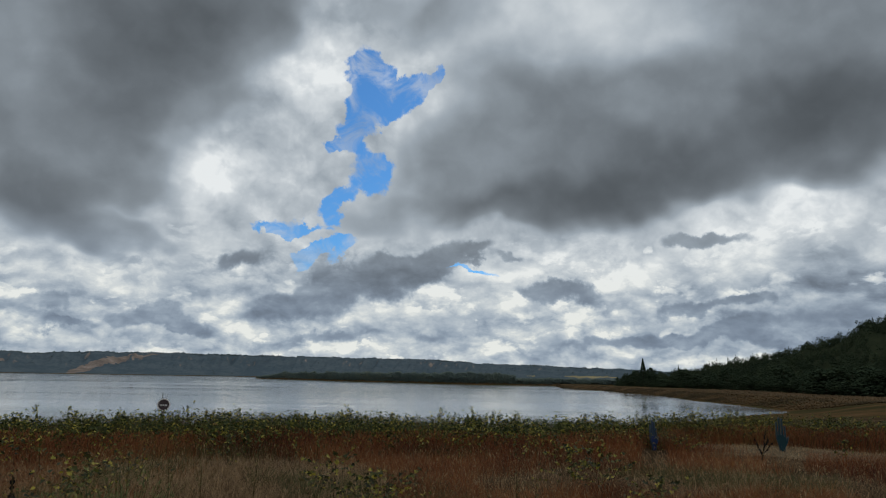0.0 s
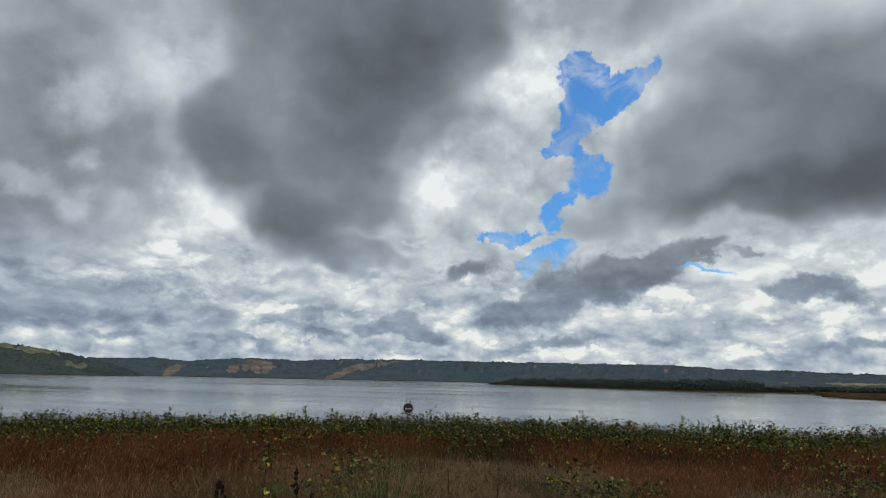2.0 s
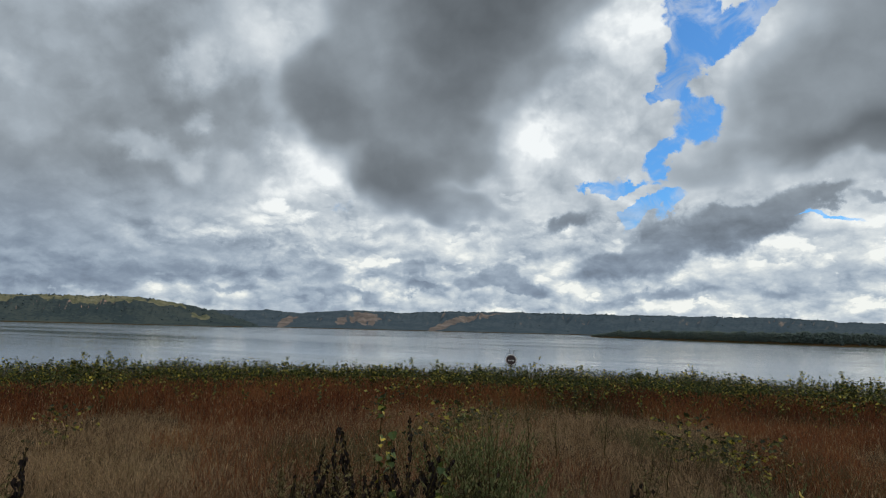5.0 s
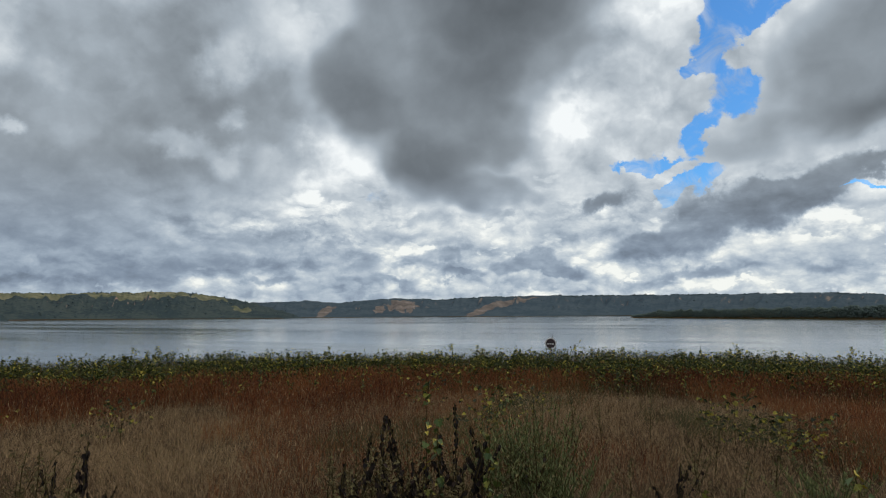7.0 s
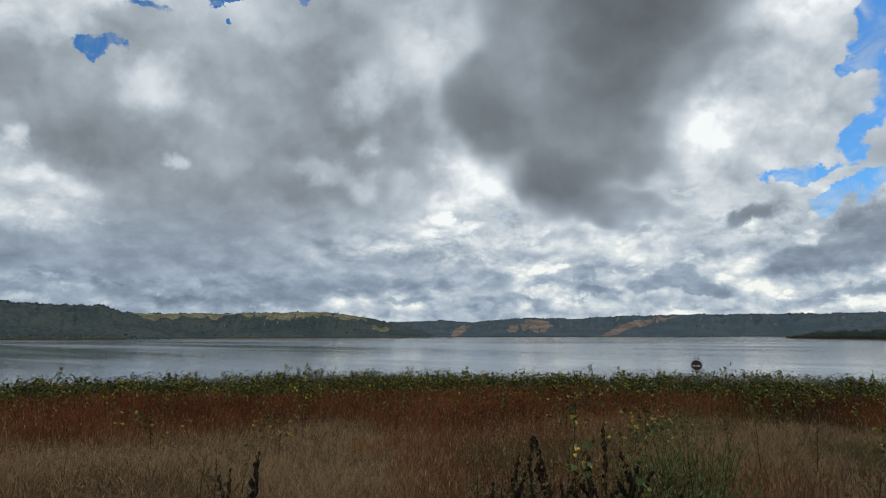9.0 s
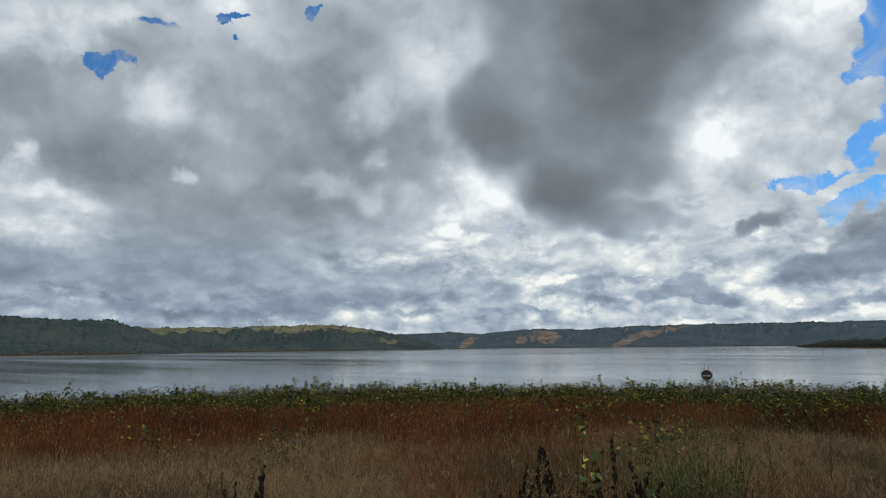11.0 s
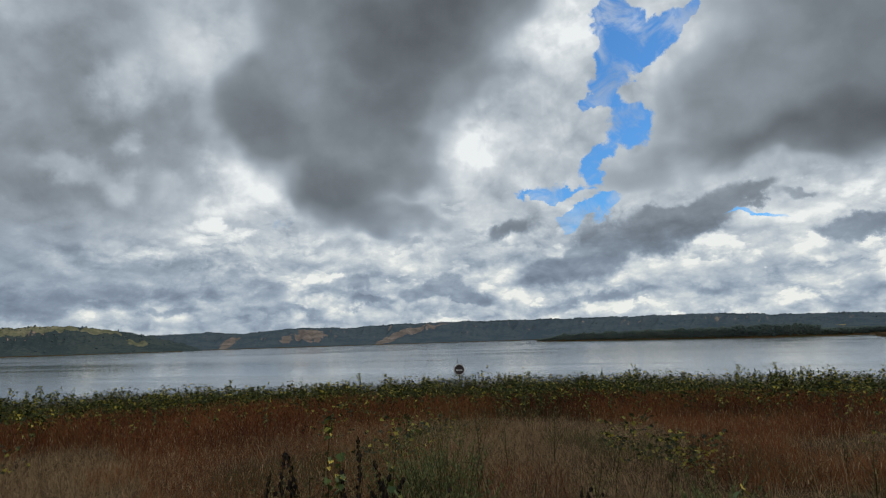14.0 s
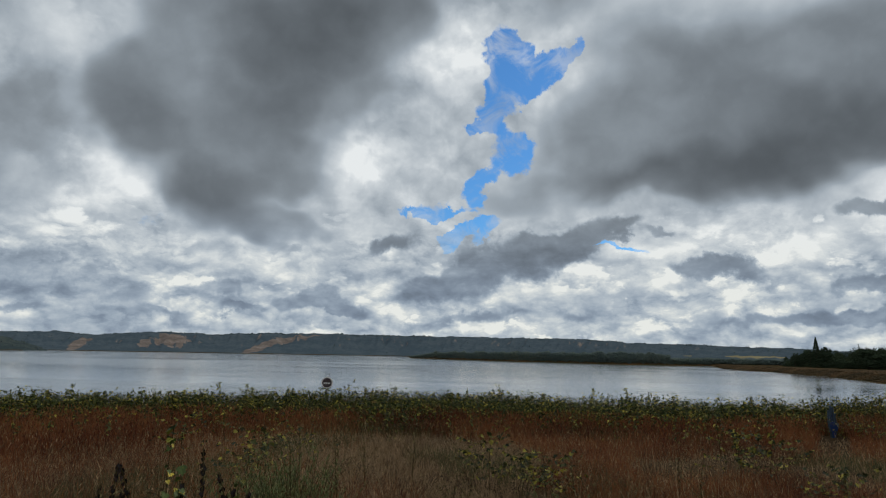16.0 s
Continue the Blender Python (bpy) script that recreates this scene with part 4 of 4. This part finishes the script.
def weed(rng, height, spread, leaves, size, outline=OVAL, branches=5, droop=0.6, bare_below=0.15, joined=True, rise=(0.5, 0.7), on_stem=0.35):
    """A branching weed: (stem, leaves), each as vertices and triangles."""
    stems, foliage = [], []
    lean = (rng.random(2) - 0.5) * 0.25 * height
    spine = [(lean[0] * s ** 1.5 + (rng.random() - 0.5) * 0.02, lean[1] * s ** 1.5 + (rng.random() - 0.5) * 0.02, height * s) for s in np.linspace(0, 1, 5)]
    stems.append(tube(spine, 0.007, 0.002))
    shoots = [(np.array(spine), 1.0)]
    for i in range(branches):
        s = 0.2 + 0.7 * (i + rng.random()) / branches
        base = np.array([np.interp(s, np.linspace(0, 1, 5), [q[c] for q in spine]) for c in range(3)])
        a = rng.random() * 6.283
        reach = spread * (1.1 - 0.6 * s) * (0.6 + 0.6 * rng.random())
        tip = base + (math.cos(a) * reach, math.sin(a) * reach, reach * (rise[0] + rise[1] * rng.random()))
        mid = (base + tip) / 2 + (0, 0, -0.03)
        stems.append(tube([base, mid, tip], 0.004, 0.0015, 4))
        shoots.append((np.array([base, mid, tip]), 0.8))
    for i in range(leaves):
        line, scale = shoots[0] if rng.random() < on_stem else shoots[int(rng.random() * len(shoots))]
        s = bare_below + (1 - bare_below) * rng.random() ** 0.7
        at = np.array([np.interp(s, np.linspace(0, 1, len(line)), line[:, c]) for c in range(3)])
        a = rng.random() * 6.283
        foliage.append(leaf(at, (math.cos(a), math.sin(a), 0.2), size * scale * (0.55 + 0.7 * rng.random()), rng, outline, droop))
    return join(stems), join(foliage) if joined else foliage


def stalk(rng, height):
    """A withered stalk, branching a little, hung with shrivelled dark leaves."""
    lean = (rng.random(2) - 0.5) * 0.35 * height
    spine = np.array([(lean[0] * s * s + (rng.random() - 0.5) * 0.03, lean[1] * s * s + (rng.random() - 0.5) * 0.03, height * s) for s in np.linspace(0, 1, 6)])
    stems, foliage, shoots = [tube(spine, 0.009, 0.004)], [], [spine, spine]
    for i in range(4):
        k = 1 + int(rng.random() * 3)
        a, reach = rng.random() * 6.283, 0.10 + 0.10 * rng.random()
        tip = spine[k] + (math.cos(a) * reach, math.sin(a) * reach, 0.12 + 0.2 * rng.random())
        line = np.array([spine[k], (spine[k] + tip) / 2 - (0, 0, 0.02), tip])
        stems.append(tube(line, 0.005, 0.003, 4))
        shoots.append(line)
    for i in range(int(190 * height)):
        line = shoots[int(rng.random() * len(shoots))]
        s = 0.1 + 0.9 * rng.random() ** 0.7
        at = np.array([np.interp(s, np.linspace(0, 1, len(line)), line[:, c]) for c in range(3)])
        a = rng.random() * 6.283
        foliage.append(leaf(at, (math.cos(a), math.sin(a), -0.2), (0.022 + 0.034 * rng.random()) * (1.1 - 0.3 * s), rng, OVAL * (1.4, 1), 1.2))
    return join(stems), join(foliage)


def feathery(rng, height, spread):
    """A wormwood bush: many fine upright sprays."""
    stems, foliage = [], []
    for i in range(26):
        a, lean = rng.random() * 6.283, spread * rng.random()
        tip = np.array([math.cos(a) * lean, math.sin(a) * lean, height * (0.65 + 0.35 * rng.random())])
        line = np.array([(0, 0, 0), tip * (0.55, 0.55, 0.5), tip])
        stems.append(tube(line, 0.004, 0.001, 4))
        for j in range(34):
            s = 0.25 + 0.75 * rng.random()
            at = np.array([np.interp(s, (0, 0.5, 1), line[:, c]) for c in range(3)])
            b_ = rng.random() * 6.283
            v, f = leaf(at, (math.cos(b_), math.sin(b_), 0.9), 0.035 + 0.05 * rng.random() * (1.2 - s), rng, OVAL * (0.35, 1.0), -0.2)
            foliage.append((v, f))
    return join(stems), join(foliage)


def part(name, arrays, mat, parent, label=""):
    ob = new(name, from_arrays(name, *arrays, mat))
    ob.parent = parent
    return tagged(ob, label)


def plant(name, label, category, group, made, mat, at, turn_z=0.0, stem_mat=None):
    """A plant as a thing: an empty at its root that carries stem and leaves."""
    root = tagged(new(name), label, category, group)
    stem_part = part("stem", made[0], stem_mat or STEM, root)
    tagged(stem_part, kind="stuff")
    tagged(part("leaves", made[1], mat, root), kind="stuff")
    root.matrix_basis = pose(*at, 0, 0, turn_z)
    return root


def rooted(azimuth, r):
    p = away(azimuth, r)
    p.z = float(land(np.array([p.x]), np.array([p.y]))[0]) - 0.01
    return p


# weeds on the top of the bank: five grown kinds, set out in a long belt
rng = np.random.default_rng(5)
kinds = []
for i in range(6):
    hgt = 0.50 + 0.05 * i
    yellow = i in (2, 5)
    kinds.append(plant("weed", "leafy weed with yellowing leaves on the bank" if yellow else "dark green leafy weed on the bank", "weed", "weeds along the bank",
        weed(rng, hgt, 0.34, 80, 0.078, OVAL, 8), YELLOW_LEAF if yellow else WEED_LEAF, rooted(-30 + 17 * i, 17.5 + 0.3 * i)))
for i in range(270):
    a = -38 + 116 * (i + rng.random()) / 270
    r = 15.8 + 3.6 * rng.random() + float(outward(*away(a, 1).xy))
    if not clear(*np.array(away(a, r).xy)):
        continue
    m = Matrix.Translation(rooted(a, r)) @ pose(0, 0, 0, 0, 0, 360 * rng.random())
    q = copy_thing(kinds[int(rng.choice(6, p=(0.22, 0.22, 0.12, 0.22, 0.14, 0.08)))], m)
    q.scale = (1, 1, (0.88 + 0.36 * rng.random()) * (0.68 if a < -8 else 1.0))

# sparse yellowing weeds that stand up through the red grass
thin = [plant("yellow_weed", "sparse weed with pale yellow-green leaves among red grass", "weed", "weeds in the red grass", weed(rng, 0.55 + 0.07 * i, 0.26, 34, 0.07, OVAL, 6, 0.6, 0.35), YELLOW_LEAF, rooted(2 + 21 * i, 14.5)) for i in range(4)]
for i in range(110):
    a = -36 + 114 * (i + rng.random()) / 110
    r = 12.4 + 4.2 * rng.random() + float(outward(*away(a, 1).xy))
    if not clear(*np.array(away(a, r).xy)):
        continue
    copy_thing(thin[i % 4], Matrix.Translation(rooted(a, r)) @ pose(0, 0, 0, 0, 0, 360 * rng.random())).scale = (1, 1, 0.75 + 0.4 * rng.random())

# low leafy undergrowth between them
under = [weed(rng, 0.50 + 0.045 * i, 0.42, 52, 0.085, OVAL, 8)[1] for i in range(6)]
pieces = []
for i in range(1150):
    a = -40 + 120 * rng.random()
    p = rooted(a, 13.9 + 6.0 * rng.random() ** 0.8 + float(outward(*away(a, 1).xy)))
    if not clear(np.array(p.x), np.array(p.y)):
        continue
    v, f = under[i % 6]
    t_ = rng.random() * 6.283
    c_, n_ = math.cos(t_), math.sin(t_)
    pieces.append((np.stack([v[:, 0] * c_ - v[:, 1] * n_ + p.x, v[:, 0] * n_ + v[:, 1] * c_ + p.y, v[:, 2] + p.z], -1), f))
stuff("undergrowth", "low leafy olive green undergrowth on the bank", "undergrowth", pieces, WEED_LEAF)

# the trodden path of pale earth, with short worn grass
PATH = mottled("pale_path_earth", ((0.25, (0.055, 0.041, 0.025)), (0.5, (0.105, 0.08, 0.05)), (0.75, (0.18, 0.14, 0.09))), 0.8, 12.0, bump=0.5, distance=0.03)
pr, pa = np.meshgrid(np.linspace(17.3, 20.0, 12), np.radians(np.linspace(-18.6, -46, 90)), indexing="ij")
px, py = -np.sin(pa) * pr, np.cos(pa) * pr
track = new("path", sheet("path", np.stack([px, py, land(px, py) + 0.012], -1).reshape(-1, 3), 12, 90, PATH))
tagged(track, "pale trodden earth path through the meadow", "path", kind="structure")
x, y = polar(rng, 16000, 17.2, 20.1, -44, -18.6)
stuff("grass", "short worn grass on a trodden path", "grass", [blades(x, y, 0.03 + 0.07 * rng.random(len(x)), 0.004 + 0.003 * rng.random(len(x)), 1.2, rng, 2)], STRAW)

# brown sedge along the water's edge in the bay
k = 26000
ta = -8 - 38 * rng.random(k)
s_ = rng.random(k)
tr = shore_far(ta) + 1.5 + (np.interp(ta, (-46, -41, -30, -23, -14, -8), (30, 44, 84, 150, 60, 30)) * s_)
tx, ty = -np.sin(np.radians(ta)) * tr, np.cos(np.radians(ta)) * tr
SEDGE = islands("sedge", ((0.0, (0.028, 0.022, 0.011)), (0.45, (0.062, 0.042, 0.019)), (0.8, (0.115, 0.066, 0.030)), (1.0, (0.10, 0.086, 0.042))), 0.9, 0.1, patch=0.6, patch_scale=0.06)
clumps("sedge", "low reddish brown sedge covering the bay's shore", np.stack([tx, ty, land(tx, ty) + 0.15], -1), np.interp(tr, (100, 400), (0.20, 0.42)), SEDGE, rng, 0.7, "sedge")

# yellow-leaved bushes standing in the meadow
for a, r, hgt, n_leaf in ((8.6, 8.8, 0.72, 110), (5.6, 8.4, 0.60, 120), (4.0, 8.2, 0.62, 70), (-10.6, 10.6, 0.70, 130), (-12.6, 10.2, 0.72, 110), (-17.3, 9.0, 0.55, 90),
        (28.2, 8.0, 0.86, 60), (27.0, 9.5, 0.70, 60), (33.0, 11.5, 0.75, 70), (56.5, 10.0, 0.62, 60), (-20.0, 20.9, 0.84, 420), (-21.5, 21.2, 0.88, 420), (-22.9, 21.0, 0.84, 420), (-24.2, 21.5, 0.78, 360), (-18.5, 20.5, 0.78, 360), (-19.2, 16.6, 0.5, 200), (-18.0, 16.9, 0.42, 160), (-20.8, 20.3, 0.6, 300), (-22.2, 20.3, 0.6, 300), (-23.5, 20.4, 0.5, 240), (-26.5, 23.5, 0.62, 200), (-29.5, 24.5, 0.62, 200), (-31.5, 24, 0.6, 200), (-34, 25, 0.62, 200), (66, 11, 0.6, 50), (17, 12.5, 0.7, 60), (24, 10.5, 0.6, 40)):
    plant("bush", "straggly bush with yellow and green leaves in the dry grass", "bush", "yellow-leaved bushes", weed(rng, hgt, 0.62 if r < 14 else 0.95, int(n_leaf * 2.4), 0.062 if r < 14 else 0.05, OVAL if r > 12 else LOBED, 20, 0.6, rise=(0.05, 0.45), on_stem=0.04), BUSH_LEAF, rooted(a, r))

# withered dark stalks and leafy weeds close to the viewer
for a, r, top in ((40.9, 4.7, 0.60), (39.2, 4.8, 0.80), (37.3, 4.75, 0.95), (36.5, 4.6, 0.66), (35.4, 4.8, 0.94), (34.5, 4.6, 0.64), (32.6, 4.7, 0.84), (31.2, 4.9, 1.0), (30.3, 4.7, 0.78), (28.8, 4.8, 0.86), (59.5, 5.0, 0.82), (58.9, 4.9, 0.5), (61.2, 5.2, 0.62), (13.5, 5.4, 0.5), (24.4, 5.0, 0.56), (-24.6, 15.0, 0.75)):
    plant("stalk", "withered dark brown stalk with shrivelled leaves", "weed", "withered stalks", stalk(rng, top), DEAD_LEAF, rooted(a, r), 360 * rng.random(), STEM)
for a, r, hgt, n_leaf, size in ((33.8, 4.9, 1.18, 34, 0.055), (32.6, 4.7, 0.95, 32, 0.055), (29.0, 4.6, 0.84, 26, 0.066), (28.5, 4.4, 0.6, 18, 0.07), (59.8, 4.7, 0.45, 20, 0.07), (62.2, 4.6, 0.42, 18, 0.07), (0.8, 5.2, 0.62, 14, 0.085), (-1.5, 5.0, 0.5, 14, 0.09), (12.0, 5.0, 0.42, 10, 0.07), (9.6, 4.9, 0.4, 10, 0.07), (-29.9, 8.0, 0.5, 16, 0.09)):
    stem_arrays, leaf_list = weed(rng, hgt, 0.12, n_leaf, size, LOBED, 3, 0.8, 0.25, False)
    root = tagged(new("broadleaf_weed"), "tall weed with broad yellow-green lobed leaves", "weed", "broad-leaved weeds")
    part("stem", stem_arrays, STEM, root)
    for arrays in leaf_list:
        part("leaf", arrays, SINGLE_LEAF, root)
    root.matrix_basis = Matrix.Translation(rooted(a, r))
# thin dry weeds crowding round the stalks
DRY_LEAF = islands("dry_weed_leaves", ((0.0, (0.06, 0.045, 0.022)), (0.5, (0.15, 0.12, 0.05)), (1.0, (0.26, 0.22, 0.09))), 0.8, 0.2, 0.2)
dry = [plant("dry_weed", "thin dry weed with small withered leaves", "weed", "thin dry weeds", weed(rng, 0.45 + 0.08 * i, 0.22, 90, 0.035, OVAL, 9, 0.5), DRY_LEAF, rooted(30 + 2 * i, 4.5)) for i in range(4)]
for i in range(90):
    a = 42 - 18 * rng.random() if i < 46 else (64 - 6 * rng.random() if i < 60 else -35 + 60 * rng.random())
    copy_thing(dry[i % 4], Matrix.Translation(rooted(a, 4.3 + 1.6 * rng.random() + (3.5 * rng.random() if i >= 60 else 0))) @ pose(0, 0, 0, 0, 0, 360 * rng.random())).scale = (1, 1, 0.7 + 0.5 * rng.random())
for a, r, hgt in ((26.6, 5.6, 0.86), (25.4, 5.3, 0.92), (24.2, 5.4, 1.0), (23.2, 5.6, 0.9), (24.8, 4.9, 0.74), (22.4, 5.1, 0.6), (28.2, 5.9, 0.70), (26.2, 7.2, 0.6), (4.0, 5.6, 0.42), (2.6, 5.8, 0.5)):
    plant("wormwood", "feathery grey-green wormwood bush in dry grass", "bush", "wormwood", feathery(rng, hgt, 0.46), SILVER_LEAF, rooted(a, r), 0, STEM)

# ---- sign and sculptures ----
def plain_paint(name, color, rough=0.5, wear=(0.1, 0.08, 0.06), amount=0.5):
    m, n, b = material(name)
    p = coords(n)
    worn = n.remap(n.noise(p, 9.0, 6.0, 0.65), 0.52, 0.72, 0.0, amount)
    finish(n, b, n.mix(worn, color, wear), rough, n.bump(n.noise(p, 40.0, 3.0), 0.15, 0.004), spec=0.4)
    return m


SIGN_DARK = plain_paint("sign_face_paint", (0.05, 0.032, 0.032))
SIGN_PALE = plain_paint("sign_pale_paint", (0.55, 0.52, 0.50))
POST_METAL = plain_paint("weathered_post", (0.10, 0.09, 0.08), 0.6)
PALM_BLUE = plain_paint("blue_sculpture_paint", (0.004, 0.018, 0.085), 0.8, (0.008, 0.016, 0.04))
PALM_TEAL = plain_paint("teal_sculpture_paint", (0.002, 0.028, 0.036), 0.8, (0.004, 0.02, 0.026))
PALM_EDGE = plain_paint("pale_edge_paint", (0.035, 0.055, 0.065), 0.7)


def bm_part(name, bm, mat, parent, label="", smooth=False):
    me = bpy.data.meshes.new(name)
    if smooth:
        for f in bm.faces:
            f.smooth = True
    bm.to_mesh(me)
    bm.free()
    me.materials.append(mat)
    ob = new(name, me)
    ob.parent = parent
    return tagged(ob, label)


def rod(r, length, at=(0, 0, 0), turned=(0, 0, 0), seg=12):
    bm = bmesh.new()
    bmesh.ops.create_cone(bm, cap_ends=True, segments=seg, radius1=r, radius2=r, depth=length, matrix=pose(*at, *turned))
    bmesh.ops.bevel(bm, geom=[e for e in bm.edges if e.calc_face_angle(0) > 1], offset=min(r, length) * 0.15, segments=1, affect="EDGES")
    return bm


def ring(r, tube_r, at, seg=40, sides=8):
    bm = bmesh.new()
    rows = []
    for i in range(seg):
        a = 2 * math.pi * i / seg
        rows.append([bm.verts.new((at[0] + math.cos(a) * (r + tube_r * math.cos(b_)), at[1] + tube_r * 0.8 * math.sin(b_), at[2] + math.sin(a) * (r + tube_r * math.cos(b_)))) for b_ in [2 * math.pi * j / sides for j in range(sides)]])
    for i in range(seg):
        for j in range(sides):
            bm.faces.new((rows[i][j], rows[(i + 1) % seg][j], rows[(i + 1) % seg][(j + 1) % sides], rows[i][(j + 1) % sides]))
    bmesh.ops.recalc_face_normals(bm, faces=bm.faces)
    return bm


def box(w, d, h, at, bevel=0.003):
    bm = bmesh.new()
    bmesh.ops.create_cube(bm, size=1, matrix=Matrix.Translation(at) @ Matrix.Diagonal((w, d, h, 1)))
    bmesh.ops.bevel(bm, geom=bm.edges[:], offset=bevel, segments=1, affect="EDGES")
    return bm


sign = tagged(new("sign"), "round dark sign with pale rim on a lakeside post", "sign")
SIGN_AZ, SIGN_R = 22.0, 33.0
foot = rooted(SIGN_AZ, SIGN_R)
disc_z = 0.27 - foot.z
bm_part("post", rod(0.035, disc_z + 0.2, (0, 0.05, disc_z / 2)), POST_METAL, sign)
bm_part("board", rod(0.235, 0.03, (0, 0, disc_z), (90, 0, 0), 48), SIGN_DARK, sign)
bm_part("rim", ring(0.245, 0.028, (0, -0.01, disc_z)), SIGN_PALE, sign, "pale worn rim", True)
for xx, ww in ((-0.115, 0.09), (-0.01, 0.07), (0.095, 0.11)):
    bm_part("bar", box(ww, 0.008, 0.07, (xx, -0.021, disc_z - 0.02)), SIGN_PALE, sign, "pale bar of lettering")
for xx, tilt, ln in ((-0.07, -4, 0.34), (0.10, 3, 0.28)):
    bm_part("rod", rod(0.012, ln, (xx, 0.03, disc_z + 0.22 + ln / 2 - 0.02), (0, tilt, 0), 8), POST_METAL, sign)
sign.matrix_basis = Matrix.Translation(foot) @ pose(0, 0, 0, 0, 0, SIGN_AZ)


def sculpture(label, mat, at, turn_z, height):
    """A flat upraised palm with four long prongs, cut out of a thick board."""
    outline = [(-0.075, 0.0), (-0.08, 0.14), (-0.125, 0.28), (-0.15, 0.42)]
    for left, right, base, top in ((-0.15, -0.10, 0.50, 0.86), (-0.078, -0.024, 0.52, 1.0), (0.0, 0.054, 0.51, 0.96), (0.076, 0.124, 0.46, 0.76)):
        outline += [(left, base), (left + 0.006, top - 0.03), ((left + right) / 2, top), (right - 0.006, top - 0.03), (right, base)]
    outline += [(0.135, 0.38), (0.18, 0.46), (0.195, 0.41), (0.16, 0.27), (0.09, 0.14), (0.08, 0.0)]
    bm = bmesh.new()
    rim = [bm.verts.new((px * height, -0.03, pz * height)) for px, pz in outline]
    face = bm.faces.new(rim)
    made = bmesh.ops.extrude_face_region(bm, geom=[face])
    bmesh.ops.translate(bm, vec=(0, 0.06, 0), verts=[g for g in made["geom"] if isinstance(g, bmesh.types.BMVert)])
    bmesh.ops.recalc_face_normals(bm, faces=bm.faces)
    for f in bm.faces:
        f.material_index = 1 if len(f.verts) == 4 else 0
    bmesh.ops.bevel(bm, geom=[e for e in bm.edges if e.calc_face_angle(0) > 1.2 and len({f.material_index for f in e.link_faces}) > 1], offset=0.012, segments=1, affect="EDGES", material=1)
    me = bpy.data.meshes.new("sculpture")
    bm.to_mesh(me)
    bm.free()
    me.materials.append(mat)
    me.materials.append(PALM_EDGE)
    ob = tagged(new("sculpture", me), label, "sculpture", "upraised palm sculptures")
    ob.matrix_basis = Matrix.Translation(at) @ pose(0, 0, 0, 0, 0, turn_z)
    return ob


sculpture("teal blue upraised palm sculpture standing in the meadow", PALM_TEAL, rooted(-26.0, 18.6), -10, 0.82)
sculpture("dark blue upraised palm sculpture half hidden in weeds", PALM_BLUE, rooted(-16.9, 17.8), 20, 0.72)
